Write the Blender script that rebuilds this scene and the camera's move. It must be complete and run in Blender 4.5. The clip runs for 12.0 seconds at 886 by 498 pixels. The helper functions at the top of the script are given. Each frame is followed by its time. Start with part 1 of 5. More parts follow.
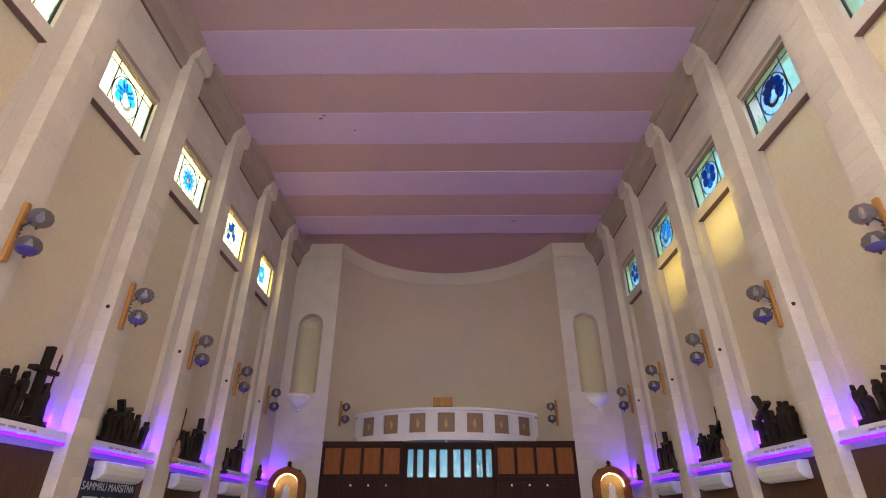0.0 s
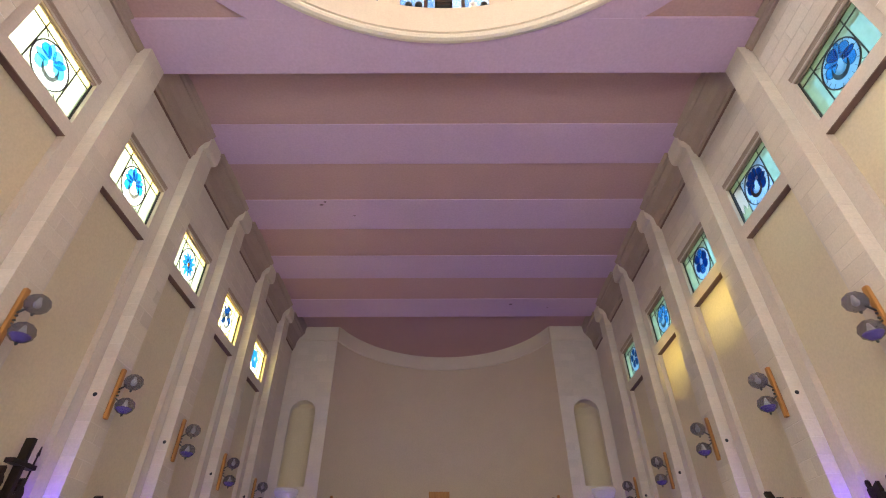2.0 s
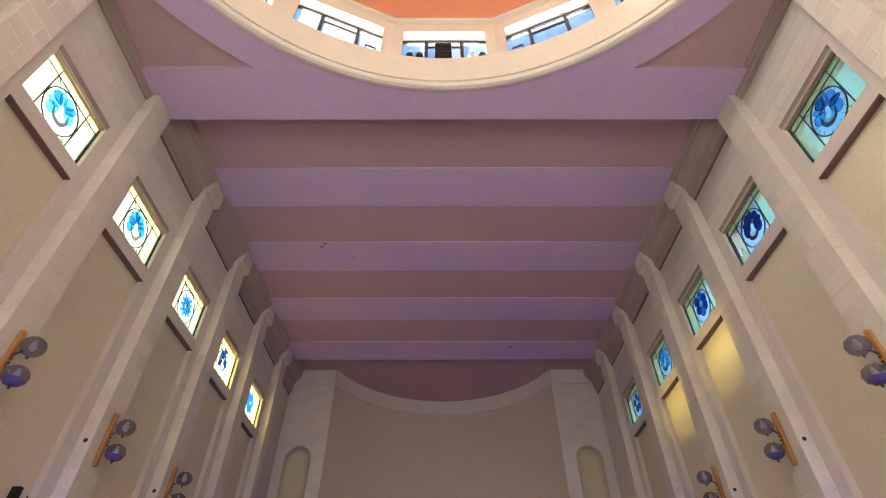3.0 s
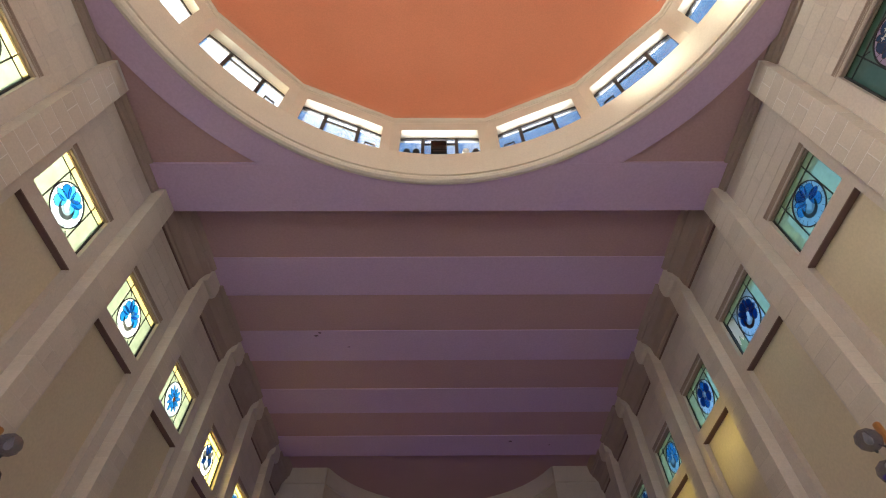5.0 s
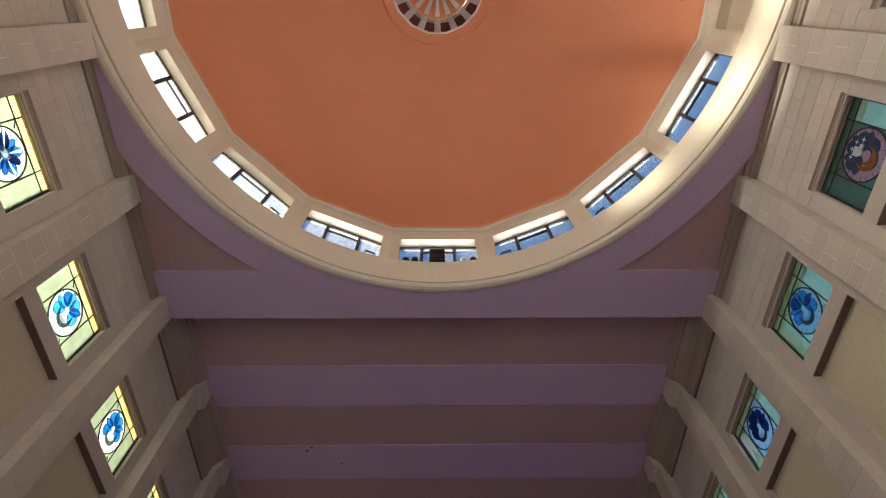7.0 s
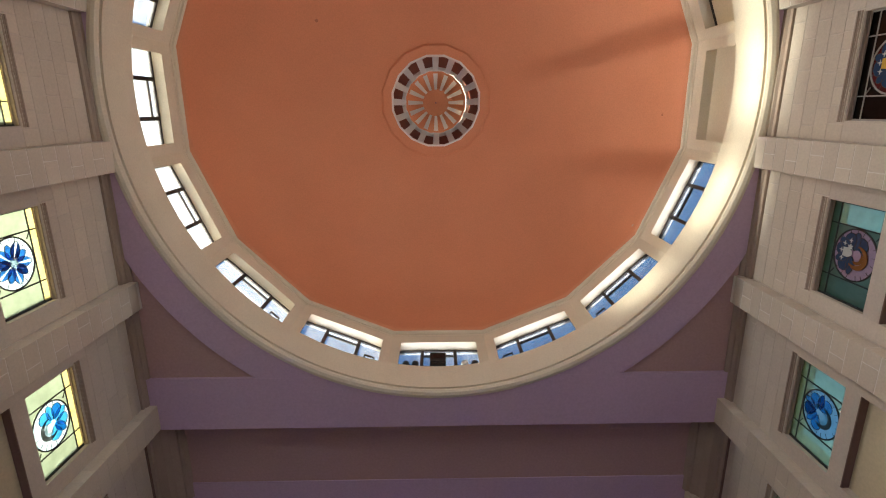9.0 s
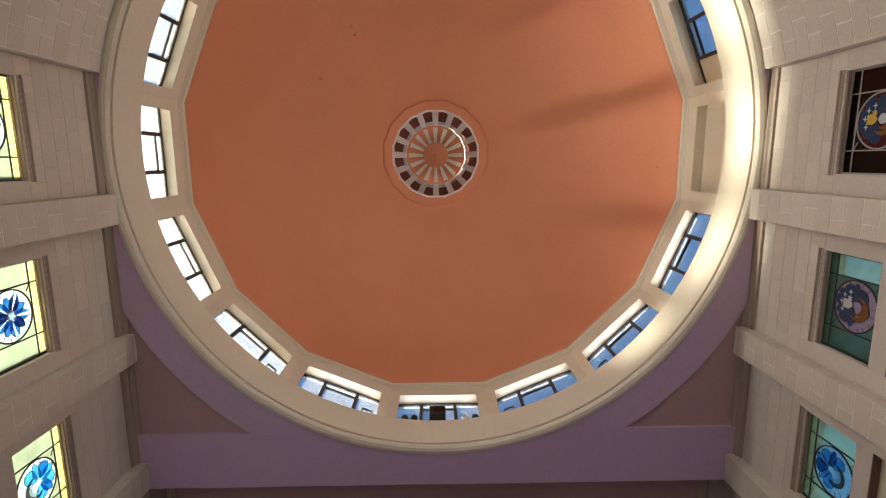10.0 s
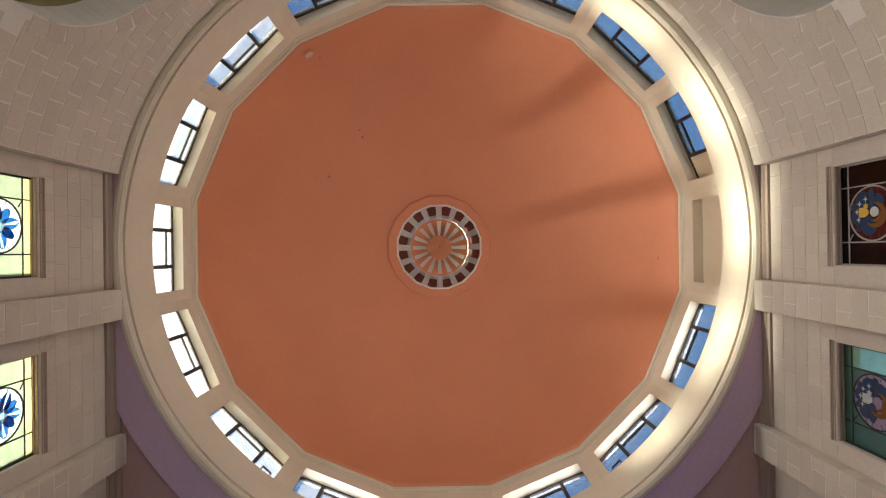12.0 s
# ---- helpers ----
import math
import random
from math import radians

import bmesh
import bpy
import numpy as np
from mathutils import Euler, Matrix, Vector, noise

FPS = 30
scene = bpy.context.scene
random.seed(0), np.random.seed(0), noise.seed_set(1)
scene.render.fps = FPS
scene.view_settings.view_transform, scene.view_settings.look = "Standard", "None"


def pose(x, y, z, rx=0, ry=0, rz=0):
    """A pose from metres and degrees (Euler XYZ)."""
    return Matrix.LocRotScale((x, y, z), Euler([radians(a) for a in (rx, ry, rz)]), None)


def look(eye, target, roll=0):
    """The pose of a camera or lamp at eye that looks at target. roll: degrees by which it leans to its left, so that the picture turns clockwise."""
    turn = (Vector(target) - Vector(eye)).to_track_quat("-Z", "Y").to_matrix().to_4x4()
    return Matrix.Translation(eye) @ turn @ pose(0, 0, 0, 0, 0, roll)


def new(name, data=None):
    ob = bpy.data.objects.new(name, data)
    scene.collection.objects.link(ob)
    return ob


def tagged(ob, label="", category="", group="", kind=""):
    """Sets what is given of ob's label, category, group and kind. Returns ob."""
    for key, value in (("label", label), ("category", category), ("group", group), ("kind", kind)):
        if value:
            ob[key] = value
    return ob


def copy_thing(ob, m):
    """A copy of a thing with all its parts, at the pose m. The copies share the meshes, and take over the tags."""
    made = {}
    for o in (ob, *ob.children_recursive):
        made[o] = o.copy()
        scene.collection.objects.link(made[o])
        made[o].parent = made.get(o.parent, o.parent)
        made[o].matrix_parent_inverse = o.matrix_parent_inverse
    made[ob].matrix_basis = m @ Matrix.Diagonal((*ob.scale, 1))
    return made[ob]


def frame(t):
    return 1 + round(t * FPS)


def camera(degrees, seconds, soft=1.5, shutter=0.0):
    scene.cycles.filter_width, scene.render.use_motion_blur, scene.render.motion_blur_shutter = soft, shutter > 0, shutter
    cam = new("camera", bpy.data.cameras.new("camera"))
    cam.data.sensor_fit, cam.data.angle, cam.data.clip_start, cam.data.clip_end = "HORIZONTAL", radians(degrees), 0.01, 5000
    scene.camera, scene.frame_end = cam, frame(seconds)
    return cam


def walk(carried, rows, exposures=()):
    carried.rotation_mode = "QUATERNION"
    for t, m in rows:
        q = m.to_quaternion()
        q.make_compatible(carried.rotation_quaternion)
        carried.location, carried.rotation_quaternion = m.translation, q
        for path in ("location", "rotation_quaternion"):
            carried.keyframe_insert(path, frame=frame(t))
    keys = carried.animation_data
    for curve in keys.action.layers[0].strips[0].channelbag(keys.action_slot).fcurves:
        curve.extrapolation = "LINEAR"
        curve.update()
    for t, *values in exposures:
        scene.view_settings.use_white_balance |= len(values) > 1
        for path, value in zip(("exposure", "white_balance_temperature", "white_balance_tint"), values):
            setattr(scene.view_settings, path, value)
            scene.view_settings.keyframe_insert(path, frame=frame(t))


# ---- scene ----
cam = camera(82.13, 12.0, soft=1.1)
# seconds, place, turn, tilt above level, lean
PATH = [
    (0.0, -0.045, 0.0, 1.6, 0.43, 28.04, 0.07),
    (0.5, -0.04, -0.024, 1.63, 0.37, 29.92, 0.02),
    (1.0, -0.049, -0.052, 1.63, 0.17, 32.38, 0.12),
    (1.5, -0.052, -0.077, 1.635, 0.02, 34.76, 0.16),
    (2.0, -0.053, -0.099, 1.636, -0.04, 37.15, 0.18),
    (2.5, -0.062, -0.116, 1.635, -0.09, 39.5, 0.17),
    (3.0, -0.059, -0.131, 1.631, -0.18, 41.8, 0.19),
    (5.0, -0.023, -0.189, 1.632, -0.73, 51.56, 0.73),
    (5.5, -0.035, -0.165, 1.613, -0.86, 54.35, 0.78),
    (6.0, -0.032, -0.211, 1.616, -0.99, 57.28, 0.93),
    (6.5, -0.04, -0.222, 1.599, -1.28, 60.45, 1.18),
    (7.0, -0.034, -0.236, 1.59, -1.61, 63.49, 1.5),
    (9.0, -0.03, -0.299, 1.566, -2.84, 74.77, 3.3),
    (9.5, -0.022, -0.33, 1.561, -3.54, 77.54, 4.0),
    (10.0, -0.006, -0.361, 1.556, -4.32, 80.17, 4.83),
    (10.5, 0.025, -0.385, 1.555, -4.34, 82.8, 5.03),
    (11.0, 0.027, -0.411, 1.548, -5.06, 85.14, 5.91),
    (11.5, 0.031, -0.411, 1.548, -9.71, 87.85, 10.64),
    (12.0, 0.042, -0.415, 1.54, 40.31, 90.43, -39.47),
]
LIGHT = [(0.0, 3.58), (3.0, 3.2), (5.0, 2.42), (6.5, 2.0), (9.0, 1.82), (12.0, 1.88)]
walk(cam, [(t, pose(x, y, z, 90 + tilt, 0, turn) @ pose(0, 0, 0, 0, 0, -lean)) for t, x, y, z, turn, tilt, lean in PATH], LIGHT)

# ---- world and daylight ----
SUN_EL, SUN_AZ = radians(5.7), radians(-13)   # low sun over the west side; its light travels east and a little back
ray_way = Vector((math.cos(SUN_AZ) * math.cos(SUN_EL), math.sin(SUN_AZ) * math.cos(SUN_EL), -math.sin(SUN_EL)))
world = bpy.data.worlds.new("sky")
scene.world = world
world.use_nodes = True
wn = world.node_tree
sky = wn.nodes.new("ShaderNodeTexSky")
sky.sky_type, sky.sun_disc = 'NISHITA', False
sky.sun_elevation = SUN_EL
sky.sun_rotation = math.atan2(-ray_way.x, -ray_way.y)
sky.air_density, sky.dust_density, sky.ozone_density = 1.0, 0.4, 3.0
wn.links.new(sky.outputs[0], wn.nodes["Background"].inputs[0])
wn.nodes["Background"].inputs[1].default_value = 0.15
sun = new("sun", bpy.data.lights.new("sun", "SUN"))
sun.data.energy, sun.data.angle, sun.data.color = 5.0, radians(5.2), (1.0, 0.86, 0.62)
sun.matrix_world = look((0, 0, 0), ray_way)


def area_lamp(name, m, sx, sy, watts, colour):
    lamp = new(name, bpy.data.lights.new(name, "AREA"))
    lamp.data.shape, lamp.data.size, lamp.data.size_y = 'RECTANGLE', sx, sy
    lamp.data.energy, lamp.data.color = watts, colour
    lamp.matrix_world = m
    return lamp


# added fill lamps: one in an unseen sanctuary opening behind the camera, one in each niche
area_lamp("sanctuary_window_light", look((0, -13.6, 3.6), (0, -4, 1.0)), 7.0, 5.0, 56, (0.87, 0.91, 1.0))
for s in (-1, 1):
    area_lamp("niche_window_light", look((s * 4.95, -5.45, 3.9), (-s * 5.0, 9.0, 3.6)), 1.7, 4.2, 42, (0.91, 0.94, 1.0))

# far lamps added for sun glare off roofs outside, in line with the sun, through the west windows of the dome
glare_at = Vector((0, -0.58, 13.0)) - Vector((ray_way.x, ray_way.y, 0)).normalized() * 40
for z, watts in ((8.0, 130), (2.5, 110), (-3.0, 60), (-8.5, 18)):
    glare = area_lamp("roof_glare", look(Vector((glare_at.x, glare_at.y, z)), (0, -0.58, 13.0 + 0.06 * (8.0 - z))), 1.9, 5.5, watts, (1.0, 0.88, 0.70))
    glare.data.spread = radians(22)

# lamps added in the dome windows to boost their daylight, aimed by side
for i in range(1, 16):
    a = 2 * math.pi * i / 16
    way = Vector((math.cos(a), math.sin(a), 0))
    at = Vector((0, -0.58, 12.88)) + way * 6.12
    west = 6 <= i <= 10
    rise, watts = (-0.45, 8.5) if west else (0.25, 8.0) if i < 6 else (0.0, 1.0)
    sky_lamp = area_lamp("dome_window_light", look(at, at - way + Vector((0, 0, rise))), 1.7, 0.9, watts, (1.0, 0.94, 0.84) if west else (0.96, 0.97, 1.0))
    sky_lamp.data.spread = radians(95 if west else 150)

# ---- materials ----
def shade(name, base, second=None, rough=0.8, scale=3.0, fine=40.0, bump=0.15, metal=0.0, vary=0.0, island=False, blotch=0.5, spec=0.3):
    """A painted, plastered, stone or metal surface: base to second by broad stains, with fine grain and relief."""
    m = bpy.data.materials.new(name)
    m.use_nodes = True
    n, l = m.node_tree.nodes, m.node_tree.links
    b = n["Principled BSDF"]
    second = second or tuple(c * 0.8 for c in base)
    co = n.new("ShaderNodeTexCoord")
    geo = n.new("ShaderNodeNewGeometry")
    big = n.new("ShaderNodeTexNoise")
    big.inputs["Scale"].default_value, big.inputs["Detail"].default_value, big.inputs["Roughness"].default_value = scale, 6, 0.6
    small = n.new("ShaderNodeTexNoise")
    small.inputs["Scale"].default_value, small.inputs["Detail"].default_value = fine, 4
    l.new(geo.outputs["Position"], big.inputs["Vector"])
    l.new(geo.outputs["Position"], small.inputs["Vector"])
    ramp = n.new("ShaderNodeMapRange")
    ramp.inputs["From Min"].default_value, ramp.inputs["From Max"].default_value = 0.35, 0.75
    ramp.inputs["To Max"].default_value = blotch
    l.new(big.outputs["Fac"], ramp.inputs["Value"])
    mix = n.new("ShaderNodeMix")
    mix.data_type = 'RGBA'
    mix.inputs["A"].default_value, mix.inputs["B"].default_value = (*base, 1), (*second, 1)
    l.new(ramp.outputs["Result"], mix.inputs["Factor"])
    hsv = n.new("ShaderNodeHueSaturation")
    l.new(mix.outputs["Result"], hsv.inputs["Color"])
    val = n.new("ShaderNodeMapRange")
    val.inputs["From Min"].default_value, val.inputs["From Max"].default_value = 0.3, 0.7
    val.inputs["To Min"].default_value, val.inputs["To Max"].default_value = 0.94, 1.05
    l.new(small.outputs["Fac"], val.inputs["Value"])
    if vary:
        info = n.new("ShaderNodeObjectInfo")
        rnd = n.new("ShaderNodeMapRange")
        rnd.inputs["To Min"].default_value, rnd.inputs["To Max"].default_value = 1 - vary, 1 + vary
        l.new(geo.outputs["Random Per Island"] if island else info.outputs["Random"], rnd.inputs["Value"])
        mul = n.new("ShaderNodeMath")
        mul.operation = 'MULTIPLY'
        l.new(val.outputs["Result"], mul.inputs[0])
        l.new(rnd.outputs["Result"], mul.inputs[1])
        l.new(mul.outputs[0], hsv.inputs["Value"])
    else:
        l.new(val.outputs["Result"], hsv.inputs["Value"])
    l.new(hsv.outputs["Color"], b.inputs["Base Color"])
    b.inputs["Roughness"].default_value, b.inputs["Metallic"].default_value = rough, metal
    b.inputs["Specular IOR Level"].default_value = spec
    if bump:
        bp = n.new("ShaderNodeBump")
        bp.inputs["Strength"].default_value, bp.inputs["Distance"].default_value = bump, 0.01
        l.new(small.outputs["Fac"], bp.inputs["Height"])
        l.new(bp.outputs["Normal"], b.inputs["Normal"])
    return m


def wood(name, dark, light, scale=2.0, rough=0.45):
    m = shade(name, light, dark, rough, scale, 60, 0.1, blotch=0.9, spec=0.15)
    n, l = m.node_tree.nodes, m.node_tree.links
    geo = [q for q in n if q.bl_idname == "ShaderNodeNewGeometry"][0]
    big = [q for q in n if q.bl_idname == "ShaderNodeTexNoise"][0]
    sc = n.new("ShaderNodeVectorMath")
    sc.operation = 'MULTIPLY'
    sc.inputs[1].default_value = (9, 9, 0.8)
    l.new(geo.outputs["Position"], sc.inputs[0])
    l.new(sc.outputs[0], big.inputs["Vector"])
    return m


def stained(name, colour, clear=0.55):
    """Coloured window glass: part clear, part cathedral glass that scatters what falls through it."""
    m = bpy.data.materials.new(name)
    m.use_nodes = True
    n, l = m.node_tree.nodes, m.node_tree.links
    n.remove(n["Principled BSDF"])
    noise_tex = n.new("ShaderNodeTexNoise")
    noise_tex.inputs["Scale"].default_value = 7.0
    geo = n.new("ShaderNodeNewGeometry")
    l.new(geo.outputs["Position"], noise_tex.inputs["Vector"])
    hsv = n.new("ShaderNodeHueSaturation")
    hsv.inputs["Color"].default_value = (*colour, 1)
    mr = n.new("ShaderNodeMapRange")
    mr.inputs["To Min"].default_value, mr.inputs["To Max"].default_value = 0.8, 1.2
    l.new(noise_tex.outputs["Fac"], mr.inputs["Value"])
    l.new(mr.outputs["Result"], hsv.inputs["Value"])
    tp, tl, gl = n.new("ShaderNodeBsdfTransparent"), n.new("ShaderNodeBsdfTranslucent"), n.new("ShaderNodeBsdfGlossy")
    gl.inputs["Roughness"].default_value = 0.15
    m1, m2 = n.new("ShaderNodeMixShader"), n.new("ShaderNodeMixShader")
    m1.inputs[0].default_value, m2.inputs[0].default_value = 1 - clear, 0.05
    for q in (tp, tl):
        l.new(hsv.outputs["Color"], q.inputs["Color"])
    l.new(tp.outputs[0], m1.inputs[1])
    l.new(tl.outputs[0], m1.inputs[2])
    l.new(m1.outputs[0], m2.inputs[1])
    l.new(gl.outputs[0], m2.inputs[2])
    l.new(m2.outputs[0], n["Material Output"].inputs["Surface"])
    return m


def glow(name, colour, strength):
    m = bpy.data.materials.new(name)
    m.use_nodes = True
    n, l = m.node_tree.nodes, m.node_tree.links
    n.remove(n["Principled BSDF"])
    e = n.new("ShaderNodeEmission")
    e.inputs[0].default_value, e.inputs[1].default_value = (*colour, 1), strength
    l.new(e.outputs[0], n["Material Output"].inputs["Surface"])
    return m


STONE = shade("limestone", (0.63, 0.55, 0.455), (0.55, 0.475, 0.39), 0.85, 1.5, 30, 0.25, vary=0.05)
STONE_FAR = shade("limestone_courses", (0.61, 0.535, 0.46), (0.54, 0.47, 0.40), 0.85, 1.5, 30, 0.25, vary=0.05, island=True)
# Mortar of the far pilasters, nearer the stone colour so joints show less.
MORTAR_FAR = shade("far_mortar", (0.66, 0.59, 0.51), (0.59, 0.52, 0.45), 0.9, 4, 60, 0.2)
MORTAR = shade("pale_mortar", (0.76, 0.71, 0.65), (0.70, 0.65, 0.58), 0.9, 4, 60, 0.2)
PLASTER = shade("cream_plaster", (0.62, 0.53, 0.375), (0.56, 0.475, 0.34), 0.85, 0.8, 25, 0.12)
CREAM = shade("cream_paint", (0.70, 0.62, 0.49), (0.62, 0.53, 0.41), 0.7, 1.2, 30, 0.1)
WHITE = shade("white_painted_stone", (0.74, 0.70, 0.68), (0.64, 0.60, 0.58), 0.7, 2, 40, 0.1)
LILAC = shade("lilac_pink_paint", (0.56, 0.40, 0.525), (0.51, 0.36, 0.475), 0.75, 0.5, 20, 0.08)
BROWN_PINK = shade("dusky_pink_paint", (0.485, 0.315, 0.295), (0.435, 0.28, 0.26), 0.8, 0.5, 20, 0.08)
ORANGE = shade("terracotta_dome_paint", (0.67, 0.272, 0.147), (0.60, 0.236, 0.127), 0.75, 0.35, 26, 0.06, blotch=0.85)
TAUPE = shade("taupe_cornice", (0.40, 0.31, 0.25), (0.33, 0.25, 0.20), 0.85, 2, 30, 0.15)
PANEL_WOOD = wood("orange_brown_wood", (0.15, 0.045, 0.010), (0.27, 0.085, 0.017), rough=0.5)
DARK_WOOD = wood("dark_stained_wood", (0.022, 0.008, 0.005), (0.045, 0.016, 0.008), rough=0.6)
BAR_WOOD = wood("varnished_pine", (0.30, 0.13, 0.04), (0.45, 0.22, 0.07))
BROWN_BOARD = wood("brown_board", (0.07, 0.035, 0.02), (0.11, 0.055, 0.03))
BRONZE = shade("dark_bronze", (0.030, 0.022, 0.016), (0.055, 0.038, 0.025), 0.5, 6, 60, 0.4, metal=0.5)
FRAME = shade("dark_window_frame", (0.035, 0.025, 0.02), (0.05, 0.035, 0.03), 0.5, 4, 40, 0.1)
LEAD = shade("lead_came", (0.03, 0.03, 0.03), (0.06, 0.055, 0.05), 0.6, 8, 60, 0.2)
PALE_LEAD = shade("pale_came", (0.35, 0.33, 0.30), (0.25, 0.24, 0.22), 0.6, 8, 60, 0.2)
PLASTIC = shade("white_plastic", (0.75, 0.73, 0.70), (0.68, 0.66, 0.62), 0.4, 3, 50, 0.0)
NAVY = shade("navy_banner_cloth", (0.03, 0.03, 0.055), (0.02, 0.02, 0.04), 0.8, 5, 80, 0.1)
LETTER = shade("white_lettering", (0.62, 0.62, 0.68), (0.5, 0.5, 0.55), 0.8, 5, 80, 0.0)
GOLD = shade("old_gold_paint", (0.50, 0.33, 0.12), (0.30, 0.18, 0.07), 0.45, 8, 50, 0.2, metal=0.3)
ICON = shade("brown_icon_panel", (0.25, 0.15, 0.09), (0.34, 0.22, 0.14), 0.5, 10, 50, 0.1)
FLOOR = shade("polished_floor_tile", (0.62, 0.59, 0.55), (0.52, 0.49, 0.45), 0.25, 1.5, 30, 0.03, vary=0.06, island=True)
BLACK = shade("black_casing", (0.02, 0.02, 0.02), (0.03, 0.03, 0.03), 0.4, 5, 50, 0.1)
STRIP_BROWN = shade("brown_head_strip", (0.20, 0.125, 0.10), (0.16, 0.10, 0.08), 0.8, 3, 40, 0.1)
LED = glow("violet_led_strip", (0.075, 0.006, 1.0), 0.6)
DOORLIGHT = glow("daylight_beyond_the_doors", (0.07, 0.40, 0.60), 0.055)
SHRINE_BULB = glow("warm_shrine_bulb", (1.0, 0.74, 0.34), 1.5)
CLEAR = stained("clear_pane", (0.93, 0.95, 0.97), 0.92)
FROST = stained("frosted_pane", (0.80, 0.86, 0.92), 0.90)
YELLOW = stained("yellow_glass", (0.48, 0.47, 0.31), 0.14)
SUNNY = stained("clear_yellow_glass", (0.86, 0.82, 0.44), 0.5)
PALE_GREEN = stained("pale_green_glass", (0.78, 0.85, 0.67), 0.72)
DIM = stained("dull_green_glass", (0.30, 0.38, 0.31), 0.45)
DARK_GLASS = stained("dark_boarded_glass", (0.05, 0.04, 0.035), 0.2)
BLUE = stained("deep_blue_glass", (0.06, 0.20, 0.46), 0.7)
AZURE = stained("azure_glass", (0.26, 0.66, 0.90), 0.5)
ICE = stained("ice_blue_glass", (0.54, 0.70, 0.77), 0.5)
SKY_BLUE = stained("sky_blue_glass", (0.35, 0.70, 0.95), 0.85)
DEEP_RED = shade("deep_red_paint", (0.22, 0.06, 0.035), (0.16, 0.045, 0.03), 0.8, 3, 40, 0.1)
FLAKE = shade("flaked_paint", (0.20, 0.13, 0.16), (0.14, 0.09, 0.11), 0.9, 20, 80, 0.2)
CHIP = shade("bare_plaster_chip", (0.62, 0.45, 0.36), (0.50, 0.30, 0.22), 0.9, 20, 80, 0.3)
STAIN = shade("dark_damp_stain", (0.45, 0.18, 0.10), (0.34, 0.13, 0.08), 0.9, 20, 80, 0.2)
AMBER = stained("amber_glass", (0.45, 0.18, 0.05), 0.4)
GREY_GLASS = stained("grey_glass", (0.35, 0.34, 0.33), 0.4)

GLOBE = bpy.data.materials.new("smoky_globe_glass")
GLOBE.use_nodes = True
gn, gl_ = GLOBE.node_tree.nodes, GLOBE.node_tree.links
gb = gn["Principled BSDF"]
gb.inputs["Base Color"].default_value = (0.17, 0.16, 0.18, 1)
gb.inputs["Roughness"].default_value = 0.06
g_tp, g_mix = gn.new("ShaderNodeBsdfTransparent"), gn.new("ShaderNodeMixShader")
g_tp.inputs[0].default_value = (0.70, 0.68, 0.71, 1)
g_mix.inputs[0].default_value = 0.38
gl_.new(g_tp.outputs[0], g_mix.inputs[1])
gl_.new(gb.outputs[0], g_mix.inputs[2])
gl_.new(g_mix.outputs[0], gn["Material Output"].inputs["Surface"])
# Reflection of the violet strip in the lower globes, put into the colour.
VIOLET = shade("violet_reflection", (0.16, 0.07, 0.62), (0.10, 0.05, 0.45), 0.25, 6, 40, 0.0)
APSE = shade("tan_plaster", (0.58, 0.475, 0.36), (0.51, 0.41, 0.31), 0.85, 0.7, 25, 0.15)
OLIVE = shade("ochre_niche_plaster", (0.36, 0.30, 0.14), (0.28, 0.23, 0.11), 0.85, 1.5, 30, 0.15)
P_RED = shade("painted_red_glass", (0.09, 0.016, 0.016), (0.055, 0.010, 0.012), 0.2, 9, 40, 0.1)
P_BLUE = shade("painted_blue_glass", (0.025, 0.06, 0.13), (0.016, 0.04, 0.085), 0.2, 9, 40, 0.1)
P_MAUVE = shade("painted_mauve_glass", (0.32, 0.25, 0.36), (0.22, 0.20, 0.32), 0.2, 9, 40, 0.1)
P_GOLD = shade("painted_gold_glass", (0.62, 0.42, 0.08), (0.45, 0.28, 0.05), 0.25, 9, 40, 0.1)
P_PALE = shade("painted_pale_glass", (0.50, 0.56, 0.56), (0.38, 0.44, 0.46), 0.2, 9, 40, 0.1)
P_AMBER = shade("painted_amber_glass", (0.20, 0.09, 0.03), (0.14, 0.06, 0.02), 0.25, 9, 40, 0.1)
W_ICE = stained("sunlit_ice_glass", (0.44, 0.53, 0.58), 0.35)
W_BLUE = stained("sunlit_deep_blue_glass", (0.14, 0.40, 0.70), 0.5)
W_GREY = stained("sunlit_grey_glass", (0.30, 0.29, 0.28), 0.4)
W_PALE = stained("sunlit_pale_glass", (0.62, 0.68, 0.70), 0.4)
W_CELL = stained("sunlit_green_white_glass", (0.31, 0.36, 0.315), 0.14)
W_NAVY = stained("sunlit_navy_glass", (0.05, 0.16, 0.36), 0.5)
W_CYAN = stained("sunlit_cyan_glass", (0.10, 0.42, 0.72), 0.5)
MID_BLUE = stained("mid_blue_glass", (0.17, 0.42, 0.70), 0.8)
E_PALE = stained("pale_blue_glass", (0.72, 0.80, 0.86), 0.7)
RUST = stained("rust_brown_glass", (0.26, 0.16, 0.12), 0.5)

